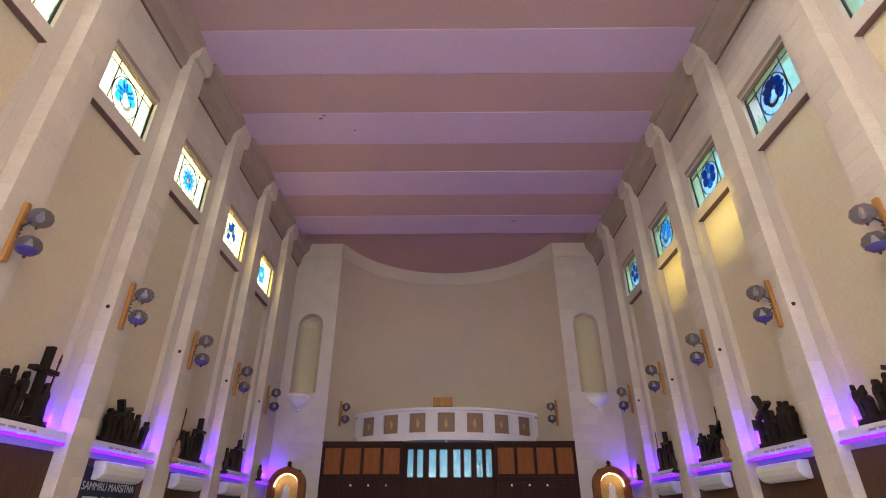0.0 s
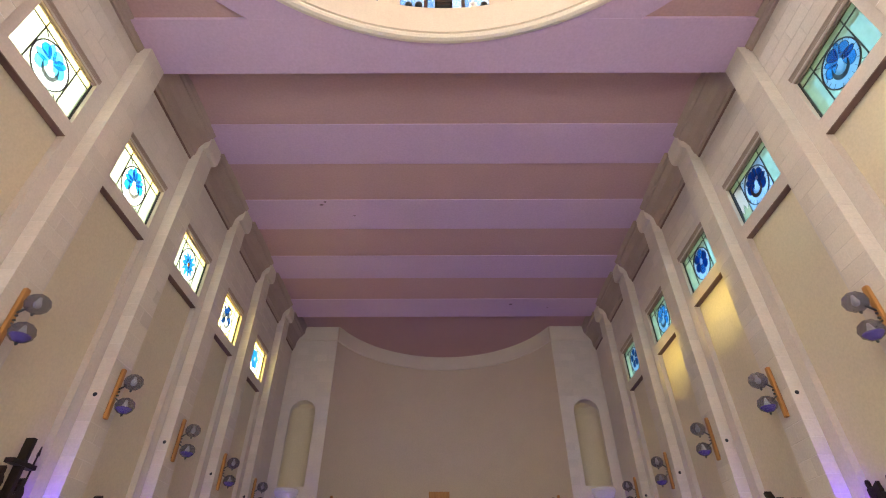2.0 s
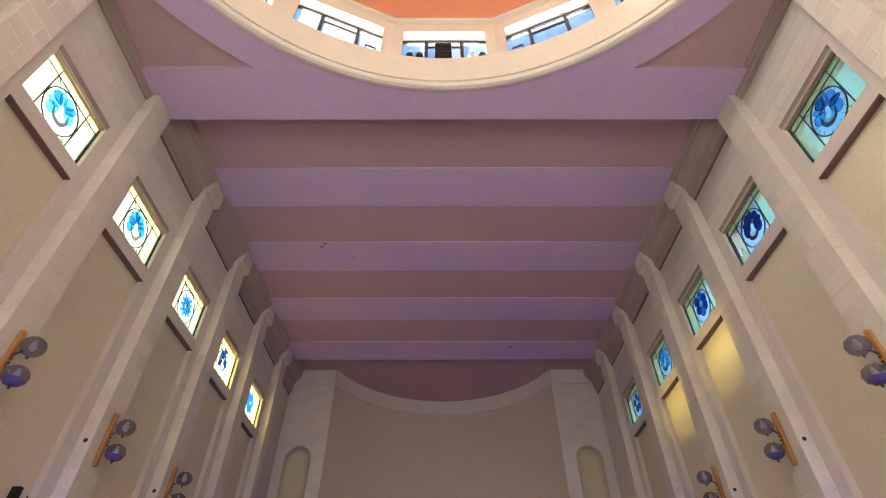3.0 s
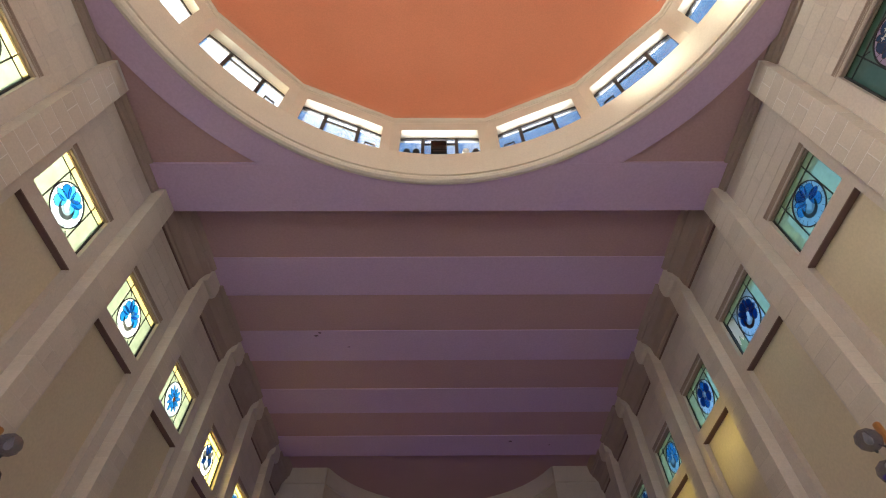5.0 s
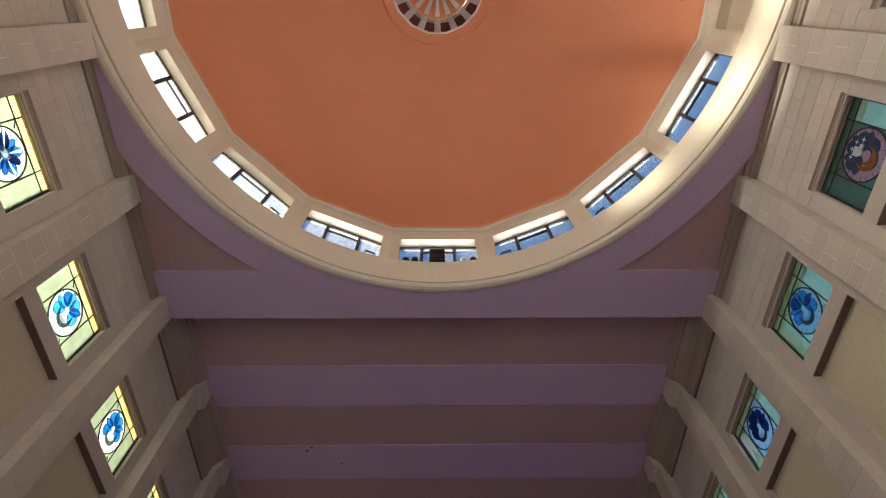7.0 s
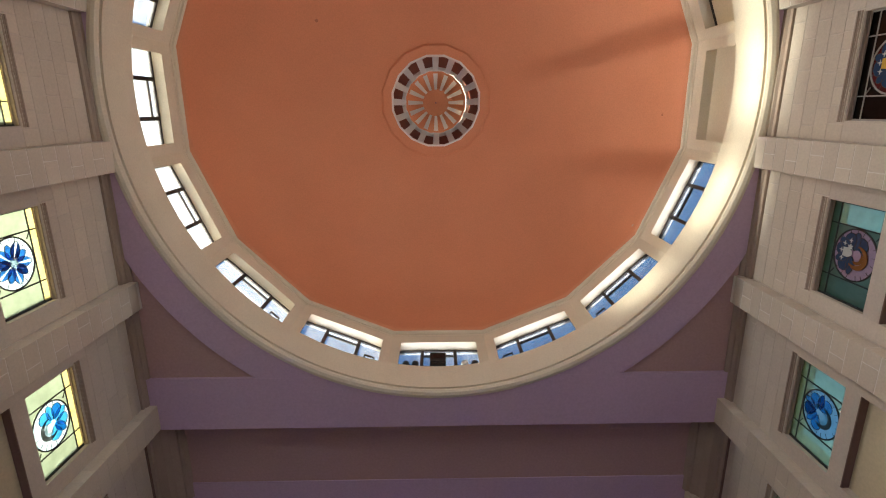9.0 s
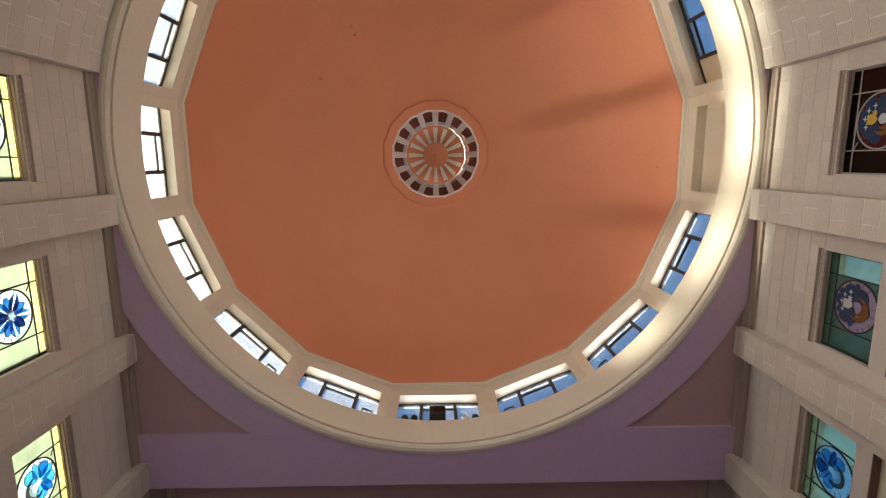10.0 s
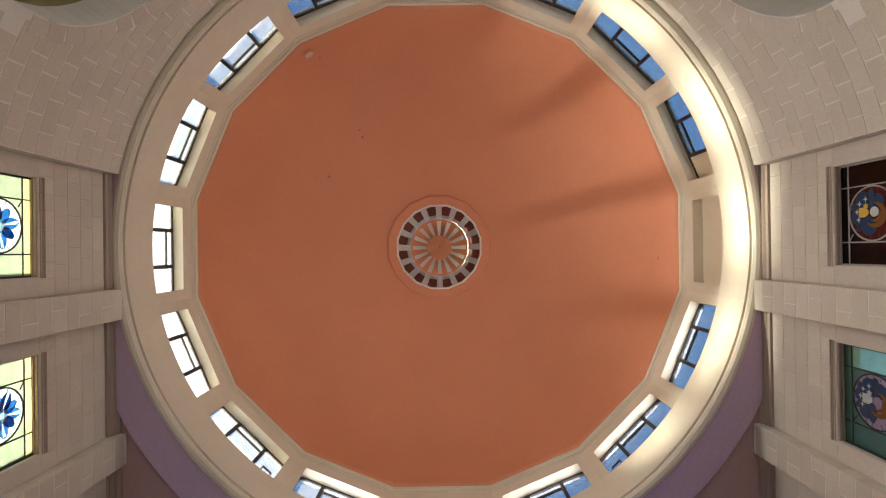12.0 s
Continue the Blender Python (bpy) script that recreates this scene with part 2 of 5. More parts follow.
# ---- plan, in metres ----
PITCH, FIRST, HALF = 2.758, 0.49, 0.29       # pilaster spacing, first pilaster, half its width
FACE, STONE_X, BACK_X, OUT_X = 6.0, 6.25, 6.40, 6.95
SOFFIT, CEIL = 11.23, 12.0                   # crossing soffit, ceiling of the entrance bay
NAVE_Z = 11.735                              # undersides of the painted ceiling bands
WALL_OUT = 6.62                              # outer face of the nave walls
WIN_LO, WIN_HI, WIN_HALF = 8.46, 9.52, 0.775
PANEL_LO, PANEL_HI, PANEL_HALF = 2.76, 8.18, 0.80
END_Y, CORNER_X = 19.05, 4.43
APSE_Y, APSE_R = 17.29, 4.77
DOME = Vector((0, -0.58, 0))
LIP_R = 6.05
COURSE = 0.29


def pil_y(k):
    return FIRST + k * PITCH


def bay_y(k):
    return FIRST + (k + 0.5) * PITCH


# ---- mesh helpers ----
def mesh_ob(name, bm, material, parent=None, label="", smooth=False):
    me = bpy.data.meshes.new(name)
    bmesh.ops.recalc_face_normals(bm, faces=bm.faces)
    bm.to_mesh(me)
    bm.free()
    for mt in material if isinstance(material, (list, tuple)) else (material,):
        me.materials.append(mt)
    if smooth:
        for p in me.polygons:
            p.use_smooth = True
    ob = new(name, me)
    ob.parent = parent
    if label:
        ob["label"] = label
    return ob


def part(name, bm, material, parent, label="", smooth=False):
    return mesh_ob(name, bm, material, parent, label, smooth)


def structure(name, bm, material, label="", category="", smooth=False):
    return tagged(mesh_ob(name, bm, material, None, "", smooth), label, category, kind="structure")


def thing(name, label, category, group="", m=None, kind=""):
    ob = new(name)
    ob.empty_display_size = 0.1
    if m:
        ob.matrix_basis = m
    return tagged(ob, label, category, group, kind)


def box(bm, x0, x1, y0, y1, z0, z1, bevel=0.0):
    x0, x1 = min(x0, x1), max(x0, x1)
    v = [bm.verts.new(c) for c in ((x0, y0, z0), (x1, y0, z0), (x1, y1, z0), (x0, y1, z0), (x0, y0, z1), (x1, y0, z1), (x1, y1, z1), (x0, y1, z1))]
    fs = [bm.faces.new([v[i] for i in q]) for q in ((3, 2, 1, 0), (4, 5, 6, 7), (0, 1, 5, 4), (1, 2, 6, 5), (2, 3, 7, 6), (3, 0, 4, 7))]
    if bevel:
        es = list({e for f in fs for e in f.edges})
        bmesh.ops.bevel(bm, geom=es, offset=bevel, segments=2, affect='EDGES', profile=0.6)
    return bm


def boxes(*rows, bevel=0.0):
    bm = bmesh.new()
    for r in rows:
        if bevel:
            b2 = bmesh.new()
            box(b2, *r, bevel=bevel)
            me = bpy.data.meshes.new("tmp")
            b2.to_mesh(me)
            b2.free()
            bm.from_mesh(me)
            bpy.data.meshes.remove(me)
        else:
            box(bm, *r)
    return bm


def lathe(bm, profile, n, centre=(0, 0), a0=0.0, a1=2 * math.pi, close=True):
    """Turn a profile of (r, z) round a centre."""
    full = abs(a1 - a0 - 2 * math.pi) < 1e-6
    count = n if full else n + 1
    rings = []
    for i in range(count):
        a = a0 + (a1 - a0) * i / n
        rings.append([bm.verts.new((centre[0] + r * math.cos(a), centre[1] + r * math.sin(a), z)) for r, z in profile])
    for i in range(n):
        p, q = rings[i], rings[(i + 1) % count]
        for j in range(len(profile) if close else len(profile) - 1):
            k = (j + 1) % len(profile)
            bm.faces.new((p[j], q[j], q[k], p[k]))
    return bm


def prism(bm, pts, h0, h1, place):
    """A polygon (u, v) pushed from depth h0 to h1; place(u, v, h) gives the point."""
    a = [bm.verts.new(place(u, v, h0)) for u, v in pts]
    b = [bm.verts.new(place(u, v, h1)) for u, v in pts]
    bm.faces.new(a)
    bm.faces.new(list(reversed(b)))
    for i in range(len(pts)):
        j = (i + 1) % len(pts)
        bm.faces.new((a[i], a[j], b[j], b[i]))
    return bm


def arched_wall(bm, u0, u1, z0, z1, openings, depth, place, step=0.25):
    """A wall with arched openings (middle, half width, sill, spring); place(u, z, d) gives the point."""
    us = {u0, u1}
    u = u0
    while u < u1 - 1e-6:
        us.add(round(u, 4))
        u += step
    for c, hw, s, sp in openings:
        for i in range(17):
            us.add(c - hw * math.cos(math.pi * i / 16))
    us = sorted(q for q in us if u0 - 1e-6 <= q <= u1 + 1e-6)

    def top_at(u, o):
        c, hw, s, sp = o
        return sp + math.sqrt(max(hw * hw - (u - c) ** 2, 0))

    def quad(p):
        bm.faces.new([bm.verts.new(q) for q in p])
    for a, b in zip(us, us[1:]):
        if b - a < 1e-5:
            continue
        mid, hit = (a + b) / 2, None
        for o in openings:
            if abs(mid - o[0]) < o[1]:
                hit = o
        for d in (0, depth):
            if hit:
                quad((place(a, top_at(a, hit), d), place(b, top_at(b, hit), d), place(b, z1, d), place(a, z1, d)))
                if hit[2] > z0:
                    quad((place(a, z0, d), place(b, z0, d), place(b, hit[2], d), place(a, hit[2], d)))
            else:
                quad((place(a, z0, d), place(b, z0, d), place(b, z1, d), place(a, z1, d)))
        if hit:
            quad((place(a, top_at(a, hit), 0), place(b, top_at(b, hit), 0), place(b, top_at(b, hit), depth), place(a, top_at(a, hit), depth)))
            quad((place(a, hit[2], 0), place(b, hit[2], 0), place(b, hit[2], depth), place(a, hit[2], depth)))
    for c, hw, s, sp in openings:
        for u in (c - hw, c + hw):
            quad((place(u, s, 0), place(u, sp, 0), place(u, sp, depth), place(u, s, depth)))
    bmesh.ops.remove_doubles(bm, verts=bm.verts, dist=0.0005)
    return bm


# ---- floor and shell ----
structure("floor", boxes((-7, 7, -15, 23, -0.3, 0.0)), FLOOR, "pale polished stone floor of the church", "floor")

for side, sname in ((-1, "west"), (1, "east")):
    # core behind the stone facing, with the window openings through it
    rows = [(side * BACK_X, side * WALL_OUT, -2.6, 19.6, 0, WIN_LO), (side * BACK_X, side * WALL_OUT, -2.6, 19.6, WIN_HI, 12.3)]
    y = -2.6
    for k in range(-1, 6):
        rows.append((side * BACK_X, side * WALL_OUT, y, bay_y(k) - WIN_HALF, WIN_LO, WIN_HI))
        y = bay_y(k) + WIN_HALF
    rows.append((side * BACK_X, side * WALL_OUT, y, 19.6, WIN_LO, WIN_HI))
    wall = structure("wall_" + sname, boxes(*rows), MORTAR, "long nave wall of pale limestone with recessed plaster panels", "wall")
    # stone facing round windows and panels, bay by bay
    rows = []
    for k in range(-1, 7):
        y0, y1, c = pil_y(k) + HALF, (pil_y(k + 1) - HALF if k < 6 else END_Y), bay_y(k)
        a, b = side * STONE_X, side * BACK_X
        if k == 6:
            rows.append((a, b, y0, y1, 0, 11.1))
            continue
        rows += [(a, b, y0, c - PANEL_HALF, 0, 11.1), (a, b, c + PANEL_HALF, y1, 0, 11.1)]
        rows += [(a, b, c - PANEL_HALF, c + PANEL_HALF, PANEL_HI, WIN_LO), (a, b, c - PANEL_HALF, c + PANEL_HALF, WIN_HI, 11.1)]
        for s in (-1, 1):
            e0, e1 = sorted((c + s * WIN_HALF, c + s * PANEL_HALF))
            rows.append((a, b, e0, e1, WIN_LO, WIN_HI))
        rows.append((a, b, c - PANEL_HALF, c + PANEL_HALF, 0, PANEL_LO))
    part("stone_facing", boxes(*rows), STONE_FAR, wall, "dressed limestone facing")
    for k in range(-1, 6):
        part("plaster_panel", boxes((side * (BACK_X - 0.02), side * BACK_X, bay_y(k) - PANEL_HALF, bay_y(k) + PANEL_HALF, PANEL_LO, PANEL_HI)), PLASTER, wall, "recessed cream plaster panel")
    for k in range(-1, 6):
        part("panel_head_strip", boxes((side * (STONE_X + 0.004), side * (BACK_X - 0.021), bay_y(k) - PANEL_HALF + 0.002, bay_y(k) + PANEL_HALF - 0.002, PANEL_HI - 0.02, PANEL_HI - 0.001)), STRIP_BROWN, wall, "brown strip under the panel head")
    # stepped moulding under each window head
    for k in range(-1, 6):
        c = bay_y(k)
        rib_rows = [(STONE_X + 0.004, STONE_X - 0.022, 0.105, 0.128), (STONE_X + 0.004, STONE_X - 0.016, 0.072, 0.090), (STONE_X + 0.02, STONE_X - 0.012, 0.030, 0.055), (STONE_X + 0.06, STONE_X + 0.015, -0.022, 0.0), (STONE_X + 0.085, STONE_X + 0.065, -0.04, -0.001)]
        for x0, x1, lo, hi in rib_rows:
            part("window_moulding", boxes((side * x0, side * x1, c - WIN_HALF - (0.02 if lo > 0 else -0.002), c + WIN_HALF + (0.02 if lo > 0 else -0.002), WIN_HI + lo, WIN_HI + hi)), TAUPE, wall)

# pilasters
pilasters = []
for side in (-1, 1):
    for k in range(0, 7):
        y = pil_y(k)
        core = boxes((side * (FACE + 0.008), side * (STONE_X + 0.01), y - HALF + 0.008, y + HALF - 0.008, 0, NAVE_Z + 0.01 if k > 2 else 11.3))
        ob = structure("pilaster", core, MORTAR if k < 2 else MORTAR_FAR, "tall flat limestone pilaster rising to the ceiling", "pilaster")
        pilasters.append((side, k, ob))

# ---- ceilings ----
structure("ceiling_nave", boxes((-OUT_X, OUT_X, 6.31, pil_y(6) + 0.67, NAVE_Z + 0.022, CEIL + 0.3)), BROWN_PINK, "dusky pink painted nave ceiling", "ceiling")
structure("ceiling_entrance_bay", boxes((-OUT_X, OUT_X, pil_y(6) + 0.67, 23.0, CEIL, CEIL + 0.3)), BROWN_PINK, "dusky pink painted ceiling of the entrance bay", "ceiling")
for k in range(3, 7):
    structure("ceiling_beam", boxes((-FACE - 0.2, FACE + 0.2, pil_y(k) - 0.665, pil_y(k) + 0.665, NAVE_Z, NAVE_Z + 0.04), bevel=0.006), LILAC, "broad flat lilac-pink band across the nave ceiling", "beam")
structure("ceiling_moulding", boxes((-FACE + 0.2, FACE - 0.2, 6.60, 6.80, NAVE_Z - 0.006, NAVE_Z + 0.03), bevel=0.008), BROWN_PINK, "narrow dusky pink moulding beside the wide beam", "moulding")
# small flaked patches in the paint of the bands
for x, y, r in ((-3.62, 11.05, 0.05), (-3.50, 10.93, 0.035), (-2.72, 11.55, 0.03), (2.55, 16.75, 0.06), (4.0, 17.0, 0.03)):
    rng = random.Random(int(x * 100))
    pts = [(x + r * (0.5 + 0.6 * rng.random()) * math.cos(2 * math.pi * i / 9) * 1.5, y + r * (0.5 + 0.5 * rng.random()) * math.sin(2 * math.pi * i / 9)) for i in range(9)]
    tagged(mesh_ob("paint_flake", prism(bmesh.new(), pts, NAVE_Z - 0.005, NAVE_Z - 0.001, lambda u, v, h: (u, v, h)), FLAKE), "small dark flaked patch in the ceiling paint", "stain", kind="structure")
bm = bmesh.new()
back_edge = [(x * 0.1, max(5.11, DOME.y + math.sqrt(6.12 ** 2 - (x * 0.1) ** 2))) for x in range(-24, 25)]
prism(bm, [(-FACE - 0.35, 6.315), (-FACE - 0.35, 5.11)] + back_edge + [(FACE + 0.35, 5.11), (FACE + 0.35, 6.315)], SOFFIT - 0.003, SOFFIT + 0.3, lambda u, v, h: (u, v, h))
box(bm, -FACE - 0.35, FACE + 0.35, 5.9, 6.314, SOFFIT + 0.29, CEIL + 0.02)
structure("ceiling_beam", bm, LILAC, "wide lilac-pink painted beam before the dome", "beam")

# crossing ceiling: a slab with a round hole
bm = bmesh.new()
N = 96
x_lim, y_lo, y_hi = OUT_X, -7.6, 6.28


def edge_point(a):
    dx, dy = math.cos(a), math.sin(a)
    t = min((x_lim / abs(dx)) if abs(dx) > 1e-6 else 99, ((y_hi - DOME.y) / dy) if dy > 1e-6 else ((y_lo - DOME.y) / dy) if dy < -1e-6 else 99)
    return dx * t, DOME.y + dy * t


angs = sorted([2 * math.pi * i / N for i in range(N)] + [math.atan2(yy - DOME.y, xx) % (2 * math.pi) for xx in (-x_lim, x_lim) for yy in (y_lo, y_hi)])
for z0, z1 in ((SOFFIT + 0.08, SOFFIT + 0.6),):
    inner = [[bm.verts.new((6.15 * math.cos(a), DOME.y + 6.15 * math.sin(a), z)) for a in angs] for z in (z0, z1)]
    outer = [[bm.verts.new((*edge_point(a), z)) for a in angs] for z in (z0, z1)]
    for i in range(len(angs)):
        j = (i + 1) % len(angs)
        bm.faces.new((inner[0][i], inner[0][j], outer[0][j], outer[0][i]))
        bm.faces.new((inner[1][i], inner[1][j], outer[1][j], outer[1][i]))
        bm.faces.new((inner[0][i], inner[0][j], inner[1][j], inner[1][i]))
        bm.faces.new((outer[0][i], outer[0][j], outer[1][j], outer[1][i]))
structure("ceiling_crossing", bm, BROWN_PINK, "dusky pink corner panels of the ceiling round the dome", "ceiling")

bm = bmesh.new()
# lilac ring round the opening, cut off at the side walls
M = 128
ring = [[], [], [], []]
for i in range(M):
    a = 2 * math.pi * i / M
    ro = 6.87
    if abs(math.cos(a)) * ro > 6.2:
        ro = max(6.2 / abs(math.cos(a)), 6.13)
    for j, (r, z) in enumerate(((6.08, SOFFIT), (ro, SOFFIT), (ro, SOFFIT + 0.085), (6.08, SOFFIT + 0.085))):
        ring[j].append(bm.verts.new((r * math.cos(a), DOME.y + r * math.sin(a), z)))
for i in range(M):
    j = (i + 1) % M
    for q in range(4):
        w = (q + 1) % 4
        bm.faces.new((ring[q][i], ring[q][j], ring[w][j], ring[w][i]))
structure("ceiling_ring", bm, LILAC, "lilac-pink painted ring of ceiling round the dome opening", "ceiling")

# ---- cornices at the wall heads ----
for side in (-1, 1):
    for k in range(2, 7):
        y0, y1 = pil_y(k) + HALF, (pil_y(k + 1) - HALF if k < 6 else END_Y)
        top = NAVE_Z + 0.023 if k < 6 else CEIL + 0.002
        prof = [(STONE_X + 0.03, 10.97), (STONE_X - 0.05, 10.97), (STONE_X - 0.06, 11.04), (STONE_X - 0.10, 11.06), (STONE_X - 0.13, 11.34), (STONE_X - 0.21, 11.48),
                (STONE_X - 0.34, 11.56), (STONE_X - 0.34, 11.63), (STONE_X - 0.40, 11.65), (STONE_X - 0.46, top), (STONE_X + 0.03, top)]
        structure("cornice_bead", boxes((side * (STONE_X + 0.02), side * (STONE_X - 0.035), y0 + 0.002, y1 - 0.002, 10.925, 10.968)), STRIP_BROWN, "thin brown bead under the wall cornice", "cornice")
        bm = bmesh.new()
        prism(bm, prof, y0 + 0.002, y1 - 0.002, lambda u, v, h, s=side: (s * u, h, v))
        structure("cornice", bm, TAUPE, "taupe moulded plaster cornice at the wall head", "cornice")
    for k in range(-1, 2):
        y0, y1 = pil_y(k) + HALF, pil_y(k + 1) - HALF
        prof = [(STONE_X + 0.03, 11.06), (STONE_X - 0.05, 11.06), (STONE_X - 0.05, 11.13), (STONE_X - 0.09, 11.16), (STONE_X - 0.09, 11.22), (STONE_X - 0.15, 11.26), (STONE_X - 0.15, 11.32), (STONE_X + 0.03, 11.32)]
        bm = bmesh.new()
        prism(bm, prof, y0 + 0.002, y1 - 0.002, lambda u, v, h, s=side: (s * u, h, v))
        structure("cornice", bm, TAUPE, "narrow taupe cornice strip under the crossing ceiling", "cornice")

# carved brackets on the pilaster heads under the beams
for side in (-1, 1):
    for k in range(3, 7):
        y = pil_y(k)
        prof = [(FACE + 0.02, 11.27), (FACE - 0.055, 11.275), (FACE - 0.095, 11.30), (FACE - 0.115, 11.35), (FACE - 0.12, 11.42), (FACE - 0.12, NAVE_Z - 0.002), (FACE + 0.02, NAVE_Z - 0.002)]
        bm = bmesh.new()
        prism(bm, prof, y - HALF - 0.012, y + HALF + 0.04, lambda u, v, h, s=side: (s * u, h, v))
        structure("bracket", bm, STONE, "carved limestone bracket carrying a ceiling beam", "bracket")

# ---- drum and dome ----
SILL, HEAD = 12.30, 13.40
SIDES = 16
HA = math.pi / SIDES
bm = lathe(bmesh.new(), [(6.21, SOFFIT - 0.002), (6.19, SOFFIT - 0.03), (6.13, SOFFIT - 0.04), (6.07, SOFFIT - 0.02), (6.04, SOFFIT + 0.03), (6.045, SOFFIT + 0.08), (6.10, SOFFIT + 0.09), (6.10, SOFFIT + 0.13),
                          (6.035, SOFFIT + 0.14), (6.035, SILL), (6.40, SILL), (6.40, SOFFIT + 0.3), (6.21, SOFFIT + 0.3)], 160, (DOME.x, DOME.y))
structure("drum_wall", bm, CREAM, "round cream-painted dome drum with a rolled lower lip", "wall", smooth=False)


def facet(i):
    """The pose of drum side i: x outwards, y along the side, z up; side 0 faces east."""
    a = i * 2 * HA
    return Matrix.Translation(DOME) @ Matrix.Rotation(a, 4, 'Z')


IN_A = 5.95
side_len = IN_A * math.tan(HA)
for i in range(SIDES):
    # pier on the corner between side i and i + 1
    m = Matrix.Translation(DOME) @ Matrix.Rotation((2 * i + 1) * HA, 4, 'Z')
    rv = IN_A / math.cos(HA)
    w = 0.235
    pts = []
    for rr in (0.0, 0.36):
        rvv = rv + rr
        pts.append([(rvv - w * math.sin(HA), -w * math.cos(HA)), (rvv, 0), (rvv - w * math.sin(HA), w * math.cos(HA))])
    poly = pts[0] + list(reversed(pts[1]))
    bm = prism(bmesh.new(), poly, SILL - 0.01, HEAD + 0.005, lambda u, v, h, m=m: m @ Vector((u, v, h)))
    structure("drum_pier", bm, CREAM, "cream-painted pier between two dome windows", "pier")


def poly_ring(bm, prof, n=SIDES):
    """A ring with flat sides; the radii are those of the sides' middles."""
    k = 1 / math.cos(HA)
    return lathe(bm, [(r * k, z) for r, z in prof], n, (DOME.x, DOME.y), HA, HA + 2 * math.pi)


structure("drum_head", poly_ring(bmesh.new(), [(6.30, HEAD), (IN_A, HEAD), (IN_A, 13.80), (IN_A + 0.03, 13.81), (IN_A + 0.03, 13.83), (IN_A, 13.84), (IN_A, 13.90), (IN_A - 0.05, 13.91), (IN_A - 0.07, 13.95), (IN_A - 0.07, 13.99), (6.30, 14.05)]),
          CREAM, "cream sixteen-sided moulded ring at the foot of the dome", "trim")

# dome shell, one smooth strip a side
EYE_R, DOME_A, DOME_Z, RISE = 1.335, 5.87, 13.97, 4.40
bm = bmesh.new()
RINGS, SEG = 28, 8
t_end = math.acos(EYE_R / DOME_A)
rows = []
for j in range(RINGS + 1):
    t = t_end * j / RINGS
    r, z = DOME_A * math.cos(t), DOME_Z + RISE * math.sin(t)
    flat = max(0.25, 1 - 2.0 * j / RINGS)          # the sides soften into a round shell
    if j >= RINGS - 3:
        flat = 1.0
        z += 0.07                                   # shallow sunk ring round the eye
    ring_v = []
    for i in range(SIDES * SEG):
        a = HA + 2 * HA * i / SEG
        b = ((a + HA) % (2 * HA)) - HA
        ring_v.append(bm.verts.new((DOME.x + r * (flat / math.cos(b) + (1 - flat)) * math.cos(a), DOME.y + r * (flat / math.cos(b) + (1 - flat)) * math.sin(a), z)))
    rows.append(ring_v)
for p, q in zip(rows, rows[1:]):
    for i in range(len(p)):
        bm.faces.new((p[i], p[(i + 1) % len(p)], q[(i + 1) % len(p)], q[i]))
dome = structure("dome", bm, ORANGE, "terracotta-orange painted sixteen-sided dome", "dome", smooth=True)
EYE_Z = DOME_Z + RISE * math.sin(t_end) + 0.07
sol = dome.modifiers.new("thick", 'SOLIDIFY')
sol.thickness, sol.offset = 0.18, 1.0

# chips and damp spots in the dome paint
for kind, x, y, z, r in (('c', -3.22, -5.45, 14.39, 0.15), ('c', -3.34, -5.58, 13.97, 0.11), ('s', -2.37, -4.16, 16.97, 0.04), ('s', -2.31, -3.97, 17.12, 0.055), ('s', -3.36, -2.78, 17.18, 0.06), ('s', 5.74, -0.16, 14.83, 0.035), ('c', 4.97, 2.54, 14.12, 0.045), ('c', 4.95, -3.94, 13.97, 0.045), ('s', -3.02, -5.51, 14.73, 0.03)):
    n = Vector((x / DOME_A ** 2, (y - DOME.y) / DOME_A ** 2, (z - DOME_Z) / RISE ** 2)).normalized()
    m = Matrix.Translation(Vector((x, y, z)) - n * 0.012) @ n.to_track_quat('Z', 'Y').to_matrix().to_4x4()
    rng = random.Random(int(x * 100))
    pts = [(r * (0.6 + 0.5 * rng.random()) * math.cos(2 * math.pi * i / 11), r * (0.5 + 0.4 * rng.random()) * math.sin(2 * math.pi * i / 11)) for i in range(11)]
    bm = prism(bmesh.new(), pts, 0, 0.01, lambda u, v, h: m @ Vector((u, v, h)))
    part("paint_chip" if kind == "c" else "damp_spot", bm, CHIP if kind == "c" else STAIN, dome, "pale chip in the paint" if kind == "c" else "dark damp spot")

# lantern over the eye of the dome
lantern = thing("lantern", "white lantern with sixteen slanting posts over the dome's eye", "lantern")
part("eye_ring", poly_ring(bmesh.new(), [(EYE_R + 0.05, EYE_Z - 0.075), (EYE_R + 0.02, EYE_Z - 0.085), (EYE_R - 0.005, EYE_Z - 0.06), (EYE_R + 0.0, EYE_Z + 0.12), (EYE_R + 0.22, EYE_Z + 0.12), (EYE_R + 0.22, EYE_Z + 0.02)]), WHITE, lantern, "white moulded ring")
part("collar", poly_ring(bmesh.new(), [(1.70, EYE_Z - 0.10), (1.64, EYE_Z - 0.143), (EYE_R + 0.03, EYE_Z - 0.065), (EYE_R + 0.03, EYE_Z + 0.03), (1.70, EYE_Z + 0.03)]), ORANGE, lantern, "shallow terracotta collar round the eye")
TOP_Z = EYE_Z + 1.75
